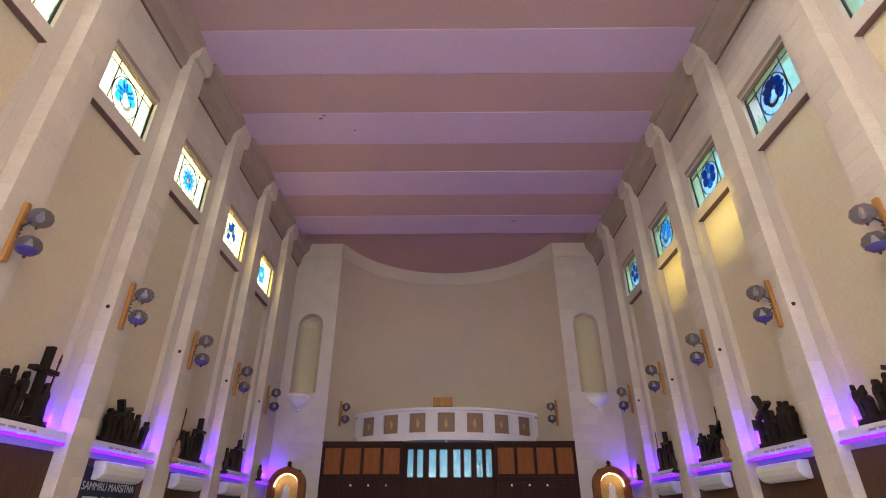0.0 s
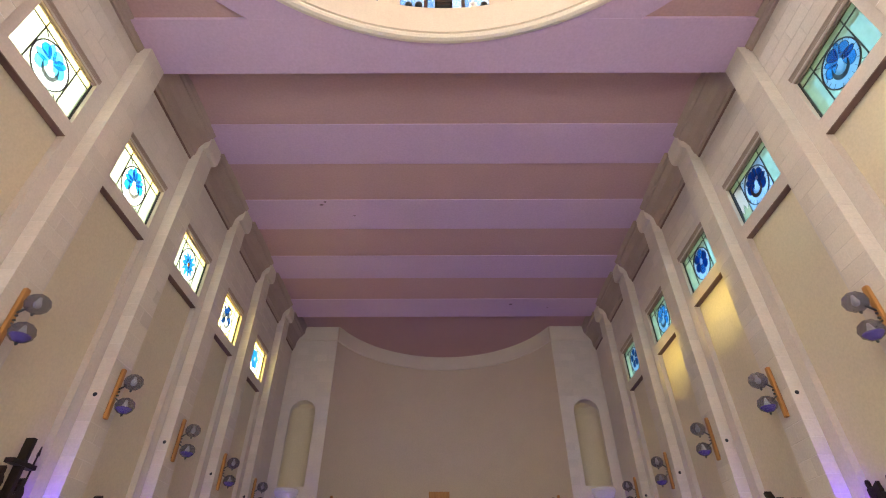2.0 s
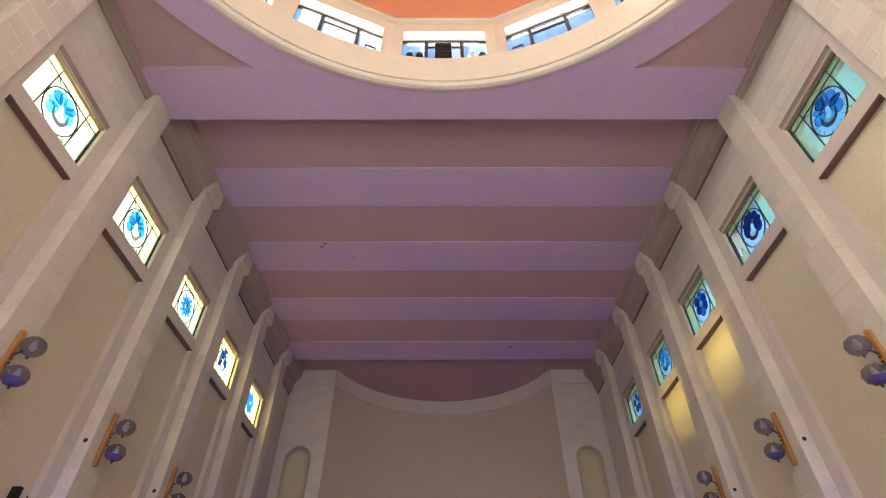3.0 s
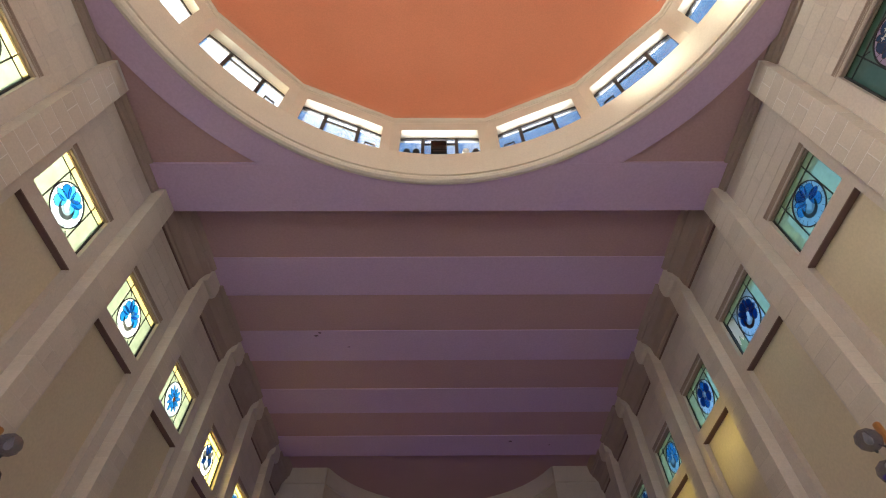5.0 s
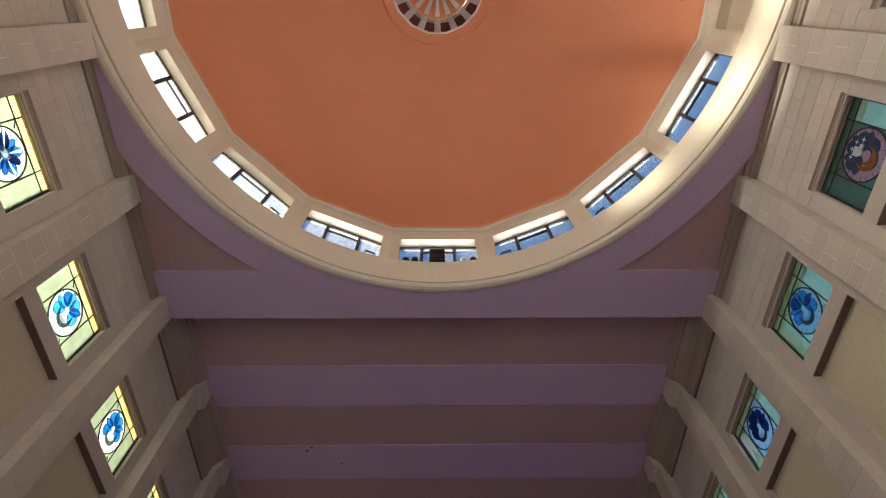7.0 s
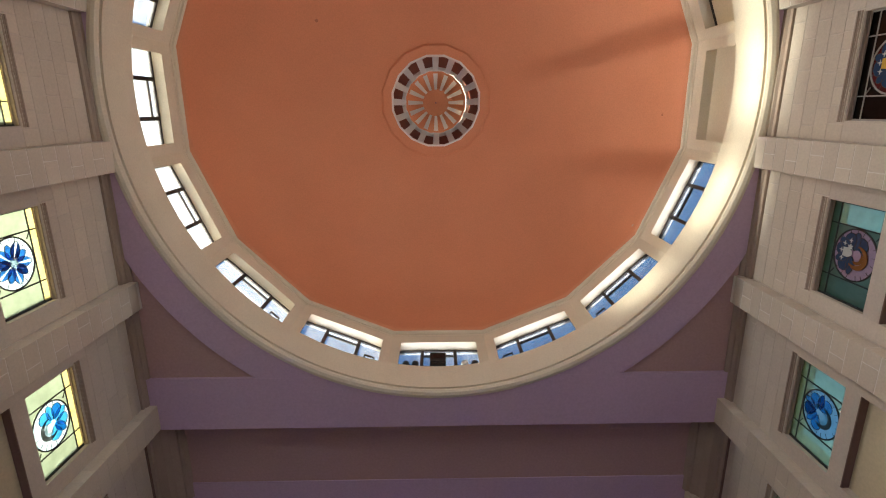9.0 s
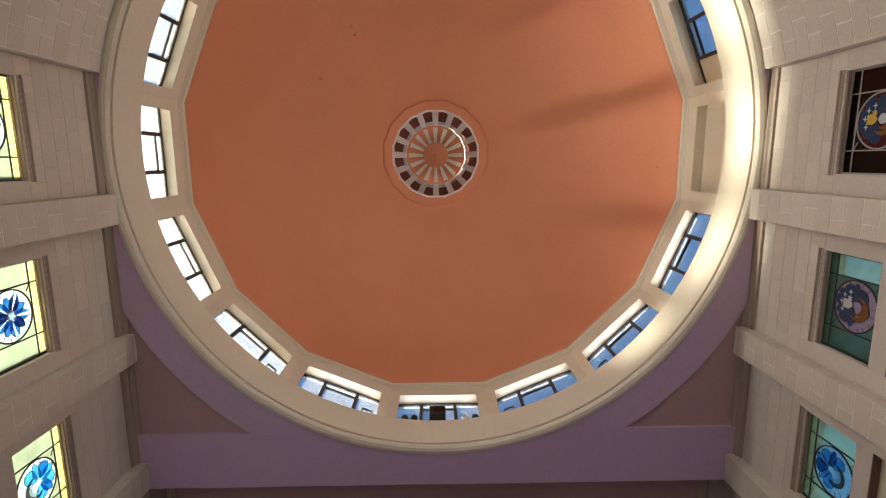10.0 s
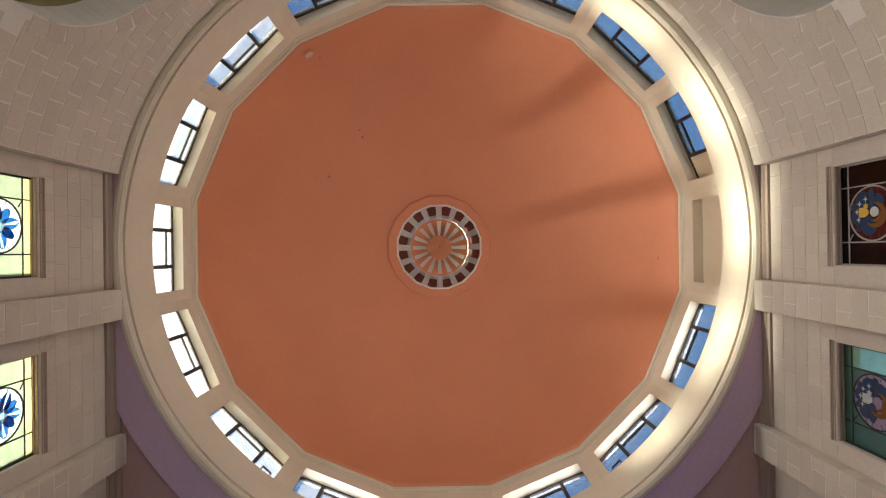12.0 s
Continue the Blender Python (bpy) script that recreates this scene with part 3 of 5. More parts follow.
for i in range(SIDES):
    m = facet(i)
    r0, r1, hw = EYE_R + 0.01, 1.03, 0.105
    bm = bmesh.new()
    v = [bm.verts.new(m @ Vector(c)) for c in ((r0, -hw, EYE_Z + 0.1), (r0, hw, EYE_Z + 0.1), (r0 + 0.2, hw, EYE_Z + 0.1), (r0 + 0.2, -hw, EYE_Z + 0.1),
                                               (r1, -hw * 0.85, TOP_Z), (r1, hw * 0.85, TOP_Z), (r1 + 0.2, hw * 0.85, TOP_Z), (r1 + 0.2, -hw * 0.85, TOP_Z))]
    for q in ((3, 2, 1, 0), (4, 5, 6, 7), (0, 1, 5, 4), (1, 2, 6, 5), (2, 3, 7, 6), (3, 0, 4, 7)):
        bm.faces.new([v[c] for c in q])
    part("post", bm, WHITE, lantern)
    hm = Matrix.Translation(DOME) @ Matrix.Rotation((2 * i + 1) * HA, 4, 'Z')
    bm = bmesh.new()
    pts = [(EYE_R + 0.16, -0.19, EYE_Z + 0.1), (EYE_R + 0.16, 0.19, EYE_Z + 0.1), (1.17, 0.15, TOP_Z), (1.17, -0.15, TOP_Z)]
    prism(bm, [(p[0], p[1]) for p in pts[:2]] + [(p[0], p[1]) for p in pts[2:]], 0, 0.03, lambda u, v2, h, hm=hm: hm @ Vector((u + h, v2, EYE_Z + 0.1 if u > 1.3 else TOP_Z)))
    part("infill", bm, DEEP_RED, lantern, "dusky red panel between the posts")
    rb = bmesh.new()
    pts = [(0.98, -0.08), (0.98, 0.08), (0.46, 0.045), (0.46, -0.045)]
    prism(rb, pts, 0, 0.06, lambda u, v2, h, m=m: m @ Vector((u, v2, TOP_Z + 0.36 + (0.98 - u) * 0.9 - 0.08 + h)))
    part("rib", rb, WHITE, lantern, "cream rib of the lantern roof")
part("crown_ring", poly_ring(bmesh.new(), [(1.30, TOP_Z - 0.01), (1.06, TOP_Z - 0.01), (1.03, TOP_Z + 0.02), (1.05, TOP_Z + 0.12), (1.30, TOP_Z + 0.12)]), WHITE, lantern, "white upper ring")
cone = bmesh.new()
poly_ring(cone, [(1.30, TOP_Z + 0.34), (0.5, TOP_Z + 0.80), (0.02, TOP_Z + 0.92), (0.02, TOP_Z + 1.0), (1.4, TOP_Z + 0.44)])
part("lantern_roof", cone, ORANGE, lantern, "terracotta lantern roof")

# ---- curved crossing walls behind, with arched side niches, and the sanctuary ----
PIER_R = 6.20


def pier_place(u, z, d):
    a = u / PIER_R
    r = PIER_R + d
    return Vector((r * math.cos(a), DOME.y - r * math.sin(a), z))


def arc(deg):
    return radians(deg) * PIER_R


A0 = math.degrees(math.asin((1.98 - 0.58) / PIER_R))
for side, nm in ((1, "east"), (-1, "west")):
    bm = bmesh.new()
    arched_wall(bm, arc(A0), arc(64), 0, SOFFIT + 0.05, [(arc(45), 1.60, 0.6, 8.36)], 0.55, lambda u, z, d, s=side: Vector((s * pier_place(u, z, d).x, pier_place(u, z, d).y, z)))
    cw = structure("wall_pier_" + nm, bm, MORTAR, "curved limestone crossing wall with an arched niche", "wall")
    # end cheek of the pier beside the first window
    x0 = PIER_R * math.cos(radians(A0))
    structure("pier_cheek_" + nm, boxes((side * (x0 + 0.02), side * OUT_X, -2.8, -1.985, 0, 11.3)), STONE_FAR, "limestone cheek of the crossing pier", "wall")
    nb = bmesh.new()
    cdir = radians(45)
    c = Vector((side * (PIER_R + 0.3) * math.cos(cdir), DOME.y - (PIER_R + 0.3) * math.sin(cdir), 0))
    a_mid = math.atan2(c.y - DOME.y, c.x)
    lathe(nb, [(1.76, 0.0), (1.76, 8.5), (1.58, 9.2), (1.25, 9.68), (0.76, 10.02), (0.02, 10.14), (0.02, 10.28), (1.95, 10.14), (1.95, 0.0)], 24, (c.x, c.y), a_mid - math.pi / 2, a_mid + math.pi / 2)
    structure("niche_" + nm, nb, OLIVE, "ochre plastered niche behind the crossing arch", "wall")
# Unseen sanctuary shell, guessed; its end opening is added for the fill lamp.
structure("sanctuary_wall", boxes((-3.4, -2.9, -14, -5.6, 0, 11.3), (2.9, 3.4, -14, -5.6, 0, 11.3)), PLASTER, "unseen plain side walls guessed for the sanctuary", "wall")
structure("sanctuary_end_wall", boxes((-6, 6, -14.4, -14.0, 0, 1.9), (-6, 6, -14.4, -14.0, 8.1, 11.3), (-6, -3.6, -14.4, -14, 1.9, 8.1), (3.6, 6, -14.4, -14, 1.9, 8.1)), PLASTER, "unseen guessed sanctuary end wall with an added light opening", "wall")
structure("sanctuary_ceiling", boxes((-6, 6, -14.4, -6.4, 11.3, 11.6)), BROWN_PINK, "unseen plain ceiling guessed for the sanctuary", "ceiling")

# Unseen frames added round the niche fill lamps, not known windows.
for s in (-1, 1):
    mw = look((s * 5.02, -5.52, 3.9), (-s * 5.0, 9.0, 3.6))
    bm = bmesh.new()
    for p in ((-1.0, -0.88, -2.25, 2.25, -0.1, 0.02), (0.88, 1.0, -2.25, 2.25, -0.1, 0.02), (-0.88, 0.88, 2.13, 2.25, -0.1, 0.02), (-0.88, 0.88, -2.25, -2.13, -0.1, 0.02), (-0.88, 0.88, -2.13, 2.13, 0.10, 0.12)):
        box(bm, *p)
    bmesh.ops.transform(bm, matrix=mw, verts=bm.verts)
    structure("niche_window", bm, CREAM, "added unseen frame round the niche fill lamp", "window")

# ---- entrance end ----
def niche_place(side):
    return lambda u, z, d: Vector((side * u, END_Y + d, z))


for side, nm in ((-1, "west"), (1, "east")):
    bm = bmesh.new()
    arched_wall(bm, CORNER_X, 6.4, 0, CEIL, [(5.40, 0.48, 5.75, 8.37)], 0.45, niche_place(side), 0.5)
    structure("wall_entrance_" + nm, bm, STONE_FAR, "limestone end wall with a tall arched niche", "wall")
    nb = lathe(bmesh.new(), [(0.48, 5.72), (0.48, 8.45), (0.40, 8.72), (0.25, 8.85), (0.02, 8.9), (0.02, 9.0), (0.56, 9.0), (0.56, 5.72)], 16, (side * 5.40, END_Y + 0.16), 0, math.pi)
    structure("niche_back", nb, PLASTER, "cream plastered back of an empty wall niche", "niche", smooth=False)
    structure("niche_floor", boxes((side * 4.9, side * 5.9, END_Y - 0.0 + 0.01, END_Y + 0.7, 5.60, 5.755)), STONE, "stone floor of the wall niche", "niche")
    # corbel bowl under the niche
    cb = lathe(bmesh.new(), [(0.02, 5.06), (0.07, 5.08), (0.09, 5.14), (0.06, 5.20), (0.16, 5.26), (0.30, 5.36), (0.37, 5.47), (0.385, 5.52), (0.41, 5.54), (0.41, 5.64), (0.02, 5.64)], 24, (side * 5.50, END_Y), math.pi, 2 * math.pi)
    structure("corbel", cb, WHITE, "pale carved stone corbel bowl under a niche", "corbel", smooth=False)
    structure("cornice", boxes((side * CORNER_X, side * 6.0, END_Y - 0.06, END_Y + 0.01, 11.36, CEIL - 0.003), bevel=0.02), STONE, "plain limestone band at the head of the end wall", "cornice")
a_c = math.atan2(END_Y - APSE_Y, CORNER_X)
bm = lathe(bmesh.new(), [(APSE_R, 0), (APSE_R, CEIL), (APSE_R + 0.5, CEIL), (APSE_R + 0.5, 0)], 64, (0, APSE_Y), a_c, math.pi - a_c)
apse = structure("wall_apse", bm, APSE, "tall curved tan plastered entrance wall", "wall")
structure("cornice", lathe(bmesh.new(), [(APSE_R + 0.01, 11.36), (APSE_R - 0.05, 11.37), (APSE_R - 0.06, 11.40), (APSE_R - 0.06, CEIL - 0.003), (APSE_R + 0.01, CEIL - 0.003)], 64, (0, APSE_Y), a_c, math.pi - a_c),
          STONE, "curved limestone band at the head of the entrance wall", "cornice")

# ---- stained-glass windows ----
def disc(n, ru, rv, cu=0.0, cv=0.0, a0=0.0):
    return [(cu + ru * math.cos(a0 + 2 * math.pi * i / n), cv + rv * math.sin(a0 + 2 * math.pi * i / n)) for i in range(n)]


def petal(angle, r0, r1, wide, n=10, cu=0.0, cv=0.0):
    """A leaf-shaped piece that points outwards."""
    pts = []
    for i in range(n):
        t = i / (n - 1)
        pts.append((r0 + (r1 - r0) * t, wide * math.sin(math.pi * min(1, t * 0.9 + 0.05)) ** 0.7))
    pts += [(u, -v) for u, v in reversed(pts)]
    c, s = math.cos(angle), math.sin(angle)
    return [(cu + u * c - v * s, cv + u * s + v * c) for u, v in pts]


def lobe(angle, r0, r1, wide, n=12, cu=0.0, cv=0.0):
    """A round-ended piece, broadest near its tip."""
    pts = [(r0 + (r1 - r0) * i / (n - 1), wide * math.sin(math.pi * min(1, (0.04 + 0.96 * i / (n - 1)) ** 1.7)) ** 0.55) for i in range(n)]
    pts += [(u, -v) for u, v in reversed(pts[1:-1])]
    c, s = math.cos(angle), math.sin(angle)
    return [(cu + u * c - v * s, cv + u * s + v * c) for u, v in pts]


def came(bm, p, q, w, h0, h1, place):
    d = Vector((q[0] - p[0], q[1] - p[1]))
    n = Vector((-d.y, d.x)).normalized() * w / 2
    prism(bm, [(p[0] + n.x, p[1] + n.y), (q[0] + n.x, q[1] + n.y), (q[0] - n.x, q[1] - n.y), (p[0] - n.x, p[1] - n.y)], h0, h1, place)


def annulus(bm, r, w, h0, h1, place, cv=0.0, n=40):
    a, b = disc(n, r + w / 2, r + w / 2, 0, cv), disc(n, r - w / 2, r - w / 2, 0, cv)
    rings = [[bm.verts.new(place(u, v, h)) for u, v in pts] for pts, h in ((a, h0), (a, h1), (b, h1), (b, h0))]
    for k in range(4):
        for i in range(n):
            j = (i + 1) % n
            bm.faces.new((rings[k][i], rings[k][j], rings[(k + 1) % 4][j], rings[(k + 1) % 4][i]))


# roundel of each window: kind, petals, ground, petal colours, scroll, heart
ROUNDELS = {
    (-1, -1): ("daisy", 8, W_ICE, W_BLUE, W_NAVY, W_GREY, W_PALE),
    (-1, 0): ("daisy", 10, W_ICE, W_BLUE, W_NAVY, W_GREY, W_PALE),
    (-1, 1): ("bowl", 7, W_ICE, AZURE, W_CYAN, W_GREY, W_PALE),
    (-1, 2): ("bowl", 7, W_PALE, W_CYAN, W_BLUE, W_GREY, W_PALE),
    (-1, 3): ("star", 11, W_ICE, W_CYAN, W_BLUE, W_GREY, AMBER),
    (-1, 4): ("bowl", 6, W_PALE, W_NAVY, W_GREY, W_GREY, W_PALE),
    (-1, 5): ("rosette", 6, W_ICE, W_CYAN, W_BLUE, W_GREY, W_PALE),
    (1, -1): ("bowl", 7, P_RED, P_BLUE, P_BLUE, P_AMBER, P_GOLD),
    (1, 0): ("bowl", 8, P_MAUVE, P_BLUE, P_BLUE, P_AMBER, P_PALE),
    (1, 1): ("bowl", 7, ICE, SKY_BLUE, MID_BLUE, GREY_GLASS, ICE),
    (1, 2): ("bowl", 7, E_PALE, BLUE, BLUE, RUST, E_PALE),
    (1, 3): ("rosette", 6, E_PALE, BLUE, MID_BLUE, GREY_GLASS, E_PALE),
    (1, 4): ("bowl", 6, ICE, SKY_BLUE, SKY_BLUE, GREY_GLASS, ICE),
    (1, 5): ("rosette", 5, ICE, BLUE, BLUE, GREY_GLASS, ICE),
}


def stained_window(side, k, style):
    label = {"bright": "bright stained-glass window with a blue flower roundel", "green": "pale green stained-glass window with a blue flower roundel",
             "dull": "dim stained-glass window with a blue roundel in a violet ring", "dark": "boarded dark stained-glass window with a red and blue roundel",
             "broken": "stained-glass window with a blue roundel and a broken pane"}[style]
    c, x = bay_y(k), side * (STONE_X + 0.105)
    z0, z1 = WIN_LO - 0.0, WIN_HI
    zc, H, W = (z0 + z1) / 2, (z1 - z0) / 2, WIN_HALF
    win = thing("stained_window", label, "window", "clerestory windows", Matrix.Translation((x, c, zc)))
    dirn = 1 if side < 0 else -1                # seen from inside, u runs to the right

    def place(u, v, h):
        return Vector((-side * h, u * dirn, v))
    lead = PALE_LEAD if style == "dark" else LEAD
    fr = bmesh.new()
    t = 0.028
    for p, q in (((-W, -H + t / 2), (W, -H + t / 2)), ((-W, H - t / 2), (W, H - t / 2)), ((-W + t / 2, -H + t), (-W + t / 2, H - t)), ((W - t / 2, -H + t), (W - t / 2, H - t))):
        came(fr, p, q, t, -0.03, 0.03, place)
    part("frame", fr, lead, win)
    band = H - 0.17                            # the narrow top lights
    R = 0.40
    cvv = -0.06
    u1 = 0.42
    grid = bmesh.new()
    for p, q in (((-W + t, band), (W - t, band)), ((-u1, -H + t), (-u1, H - t)), ((u1, -H + t), (u1, H - t))):
        came(grid, p, q, 0.020, -0.008, 0.012, place)
    annulus(grid, R, 0.022, -0.009, 0.014, place, cvv)
    part("lead_grid", grid, lead, win)
    top, side_m, corner = {"bright": (SUNNY, SUNNY, SUNNY) if k in (4, 5) else (YELLOW, W_CELL, W_CELL), "green": (PALE_GREEN, PALE_GREEN, PALE_GREEN), "broken": (PALE_GREEN, PALE_GREEN, E_PALE), "dull": (DIM, DIM, DIM), "dark": (DARK_GLASS, DARK_GLASS, DARK_GLASS)}[style]
    cells = [(-W + t, -u1, band, H - t, top), (-u1, u1, band, H - t, top), (u1, W - t, band, H - t, top), (u1, W - t, -H + t, band, PALE_GREEN if style == "dull" else side_m), (-W + t, -u1, -H + t, band, side_m)]
    for a, b, v0, v1, mt in cells:
        if style == "broken" and a == cells[4][0] and v1 == band:
            # the upper part of this pane is gone, a jagged remnant stays
            pts = [(a, v0), (b, v0), (b, v0 + 0.34), (b - 0.10, v0 + 0.24), (b - 0.16, v0 + 0.42), (b - 0.24, v0 + 0.22), (a + 0.03, v0 + 0.30)]
            part("pane", prism(bmesh.new(), pts, -0.003, 0.003, place), mt, win, "jagged broken pane")
            continue
        part("pane", prism(bmesh.new(), [(a, v0), (b, v0), (b, v1), (a, v1)], -0.003, 0.003, place), mt, win)
    # four corner lights round the roundel
    for su in (-1, 1):
        for sv in (-1, 1):
            arc_pts = [(su * R * math.cos(math.pi / 2 * i / 8), cvv + sv * R * math.sin(math.pi / 2 * i / 8)) for i in range(9)]
            vv = band if sv > 0 else -H + t
            pts = [(su * u1, cvv)] + arc_pts + [(0, vv), (su * u1, vv)]
            part("pane", prism(bmesh.new(), pts, -0.003, 0.003, place), corner, win)
    # roundel
    kind, n, ground, first_c, second_c, bowl_c, heart_c = ROUNDELS[side, k]
    rd = part("roundel", prism(bmesh.new(), disc(36, R - 0.01, R - 0.01, 0, cvv), -0.004, 0.002, place), ground, win, "round light with a flower of coloured glass")
    rng = random.Random(100 + k * 2 + side)
    bowl_at = radians(-65 if side < 0 else -112)
    rot0 = bowl_at + math.pi
    off_u, off_v = (0.0, 0.0) if kind in ("daisy", "star") else (-0.05 * math.cos(bowl_at), -0.05 * math.sin(bowl_at))
    cu, cv = off_u, cvv + off_v
    leads = bmesh.new()
    for i in range(n):
        if kind == "bowl":
            ang = bowl_at + radians(68 + (292 - 68) * i / (n - 1)) + rng.uniform(-0.05, 0.05)
            reach, wide = rng.uniform(0.31, 0.36), rng.uniform(0.10, 0.118) if i % 2 == 0 else rng.uniform(0.066, 0.08)
        elif kind == "rosette":
            ang, reach, wide = 0.3 + 2 * math.pi * i / n, rng.uniform(0.30, 0.34), 0.115
        elif kind == "daisy":
            ang, reach, wide = 0.2 + 2 * math.pi * i / n, (0.34 if i % 2 == 0 else 0.30), (0.085 if i % 2 == 0 else 0.07)
        else:
            ang, reach, wide = 2 * math.pi * i / n + rng.uniform(-0.06, 0.06), rng.uniform(0.27, 0.34), 0.048
        round_end = kind in ("bowl", "rosette") and i % 2 == 0 or kind == "rosette"
        up = 0.0006 * i
        outline = (lobe if round_end else petal)(ang, 0.05, reach, wide, cu=cu, cv=cv)
        bm = bmesh.new()
        if kind == "daisy" and i % 2 == 0:
            # a long petal is split by a pale blade of the ground glass
            half = len(outline) // 2
            for pts, sgn in ((outline[:half], 1), (outline[half:], -1)):
                blade = [(cu + r * math.cos(ang) - sgn * w * math.sin(ang), cv + r * math.sin(ang) + sgn * w * math.cos(ang)) for r, w in ((reach - 0.04, 0.026), (0.10, 0.006))]
                prism(bm, pts + (blade if sgn > 0 else blade[::-1]), 0.003 + up, 0.008 + up, place)
        else:
            prism(bm, outline, 0.003 + up, 0.008 + up, place)
        part("petal", bm, second_c if i % 3 == 1 else first_c, rd)
        for p, q in zip(outline, outline[1:]):
            came(leads, p, q, 0.006, 0.004 + up, 0.011 + up, place)
    # short leads that break up the rim of the roundel
    m_rim = 17
    for i in range(m_rim):
        a = rot0 + 2 * math.pi * (i + rng.uniform(-0.25, 0.25)) / m_rim
        r_in = rng.uniform(0.30, 0.34)
        came(leads, (r_in * math.cos(a), cvv + r_in * math.sin(a)), (0.392 * math.cos(a), cvv + 0.392 * math.sin(a)), 0.006, 0.002, 0.006, place)
    part("petal_lead", leads, LEAD, rd, "thin dark leads round the petals")
    if kind == "bowl":
        # crescent of scrollwork that the flower rises from, with a pale inner blade
        bx, by = cu + 0.13 * math.cos(bowl_at), cv + 0.13 * math.sin(bowl_at)
        for ro, ri, mt, h in ((0.185, 0.105, bowl_c, 0.017), (0.103, 0.045, bowl_c if style in ("dark", "dull") else heart_c, 0.018)):
            arc_o = [(bx + ro * math.cos(bowl_at + radians(q)), by + ro * math.sin(bowl_at + radians(q))) for q in range(-120, 121, 15)]
            arc_i = [(bx + (ri + (ro - ri) * (abs(q) / 120) ** 3 * 0.9) * math.cos(bowl_at + radians(q)), by + (ri + (ro - ri) * (abs(q) / 120) ** 3 * 0.9) * math.sin(bowl_at + radians(q))) for q in range(120, -121, -15)]
            part("scroll", prism(bmesh.new(), arc_o + arc_i, h, h + 0.003, place), mt, rd, "curved band of paler glass")
        fu, fv = cu + 0.10 * math.cos(bowl_at + 2.4), cv + 0.10 * math.sin(bowl_at + 2.4)
        star = [(fu + (0.055 if q % 2 == 0 else 0.03) * math.cos(q * math.pi / 6), fv + (0.055 if q % 2 == 0 else 0.03) * math.sin(q * math.pi / 6)) for q in range(12)]
        part("heart", prism(bmesh.new(), star, 0.021, 0.025, place), heart_c, rd, "small pale flower")
    else:
        hr = {"daisy": 0.105, "rosette": 0.085, "star": 0.06}[kind]
        part("heart", prism(bmesh.new(), [(cu + (hr if q % 2 == 0 else hr * 0.75) * math.cos(q * math.pi / 8), cv + (hr if q % 2 == 0 else hr * 0.75) * math.sin(q * math.pi / 8)) for q in range(16)], 0.021, 0.025, place), heart_c, rd)
    if style in ("dark", "dull"):
        shield = [(cu - 0.07, cv + 0.16), (cu + 0.07, cv + 0.16), (cu + 0.075, cv + 0.06), (cu + 0.04, cv + 0.0), (cu, cv - 0.02), (cu - 0.04, cv + 0.0), (cu - 0.075, cv + 0.06)]
        part("shield", prism(bmesh.new(), shield, 0.026, 0.029, place), P_GOLD if style == "dark" else P_PALE, rd, "gold shield of painted glass" if style == "dark" else "pale shield of painted glass")
        part("disc", prism(bmesh.new(), disc(14, 0.075, 0.075, cu, cv - 0.11), 0.026, 0.029, place), P_PALE if style == "dark" else P_MAUVE, rd)
        for i in range(4):
            a = rot0 - 0.95 + 0.63 * i
            part("star", prism(bmesh.new(), [(off_u + 0.2 * math.cos(a) + (0.045 if q % 2 == 0 else 0.015) * math.cos(q * math.pi / 4), cvv + off_v + 0.2 * math.sin(a) + (0.045 if q % 2 == 0 else 0.015) * math.sin(q * math.pi / 4)) for q in range(8)], 0.021, 0.024, place), P_PALE, rd)
    hook = bmesh.new()
    for su, sv in ((1, -1), (-1, 1)):
        came(hook, (su * 0.30, cvv + sv * 0.33), (su * 0.40, cvv + sv * 0.40), 0.012, 0.012, 0.022, place)
        came(hook, (su * 0.40, cvv + sv * 0.40), (su * 0.43, cvv + sv * 0.34), 0.012, 0.012, 0.022, place)
    part("tie_hook", hook, lead, win)
    return win


for k in range(-1, 6):
    stained_window(-1, k, "bright")
    stained_window(1, k, {-1: "dark", 0: "dull", 2: "broken"}.get(k, "green"))

# unseen board added outside the dark window beside the crossing, keeping daylight out
for k in (-1,):
    structure("shutter_board", boxes((WALL_OUT + 0.002, WALL_OUT + 0.07, bay_y(k) - 0.9, bay_y(k) + (0.9 if k < 0 else 0.1), 8.3, 9.7)), BROWN_BOARD, "dark board shutting off a window from outside", "board")

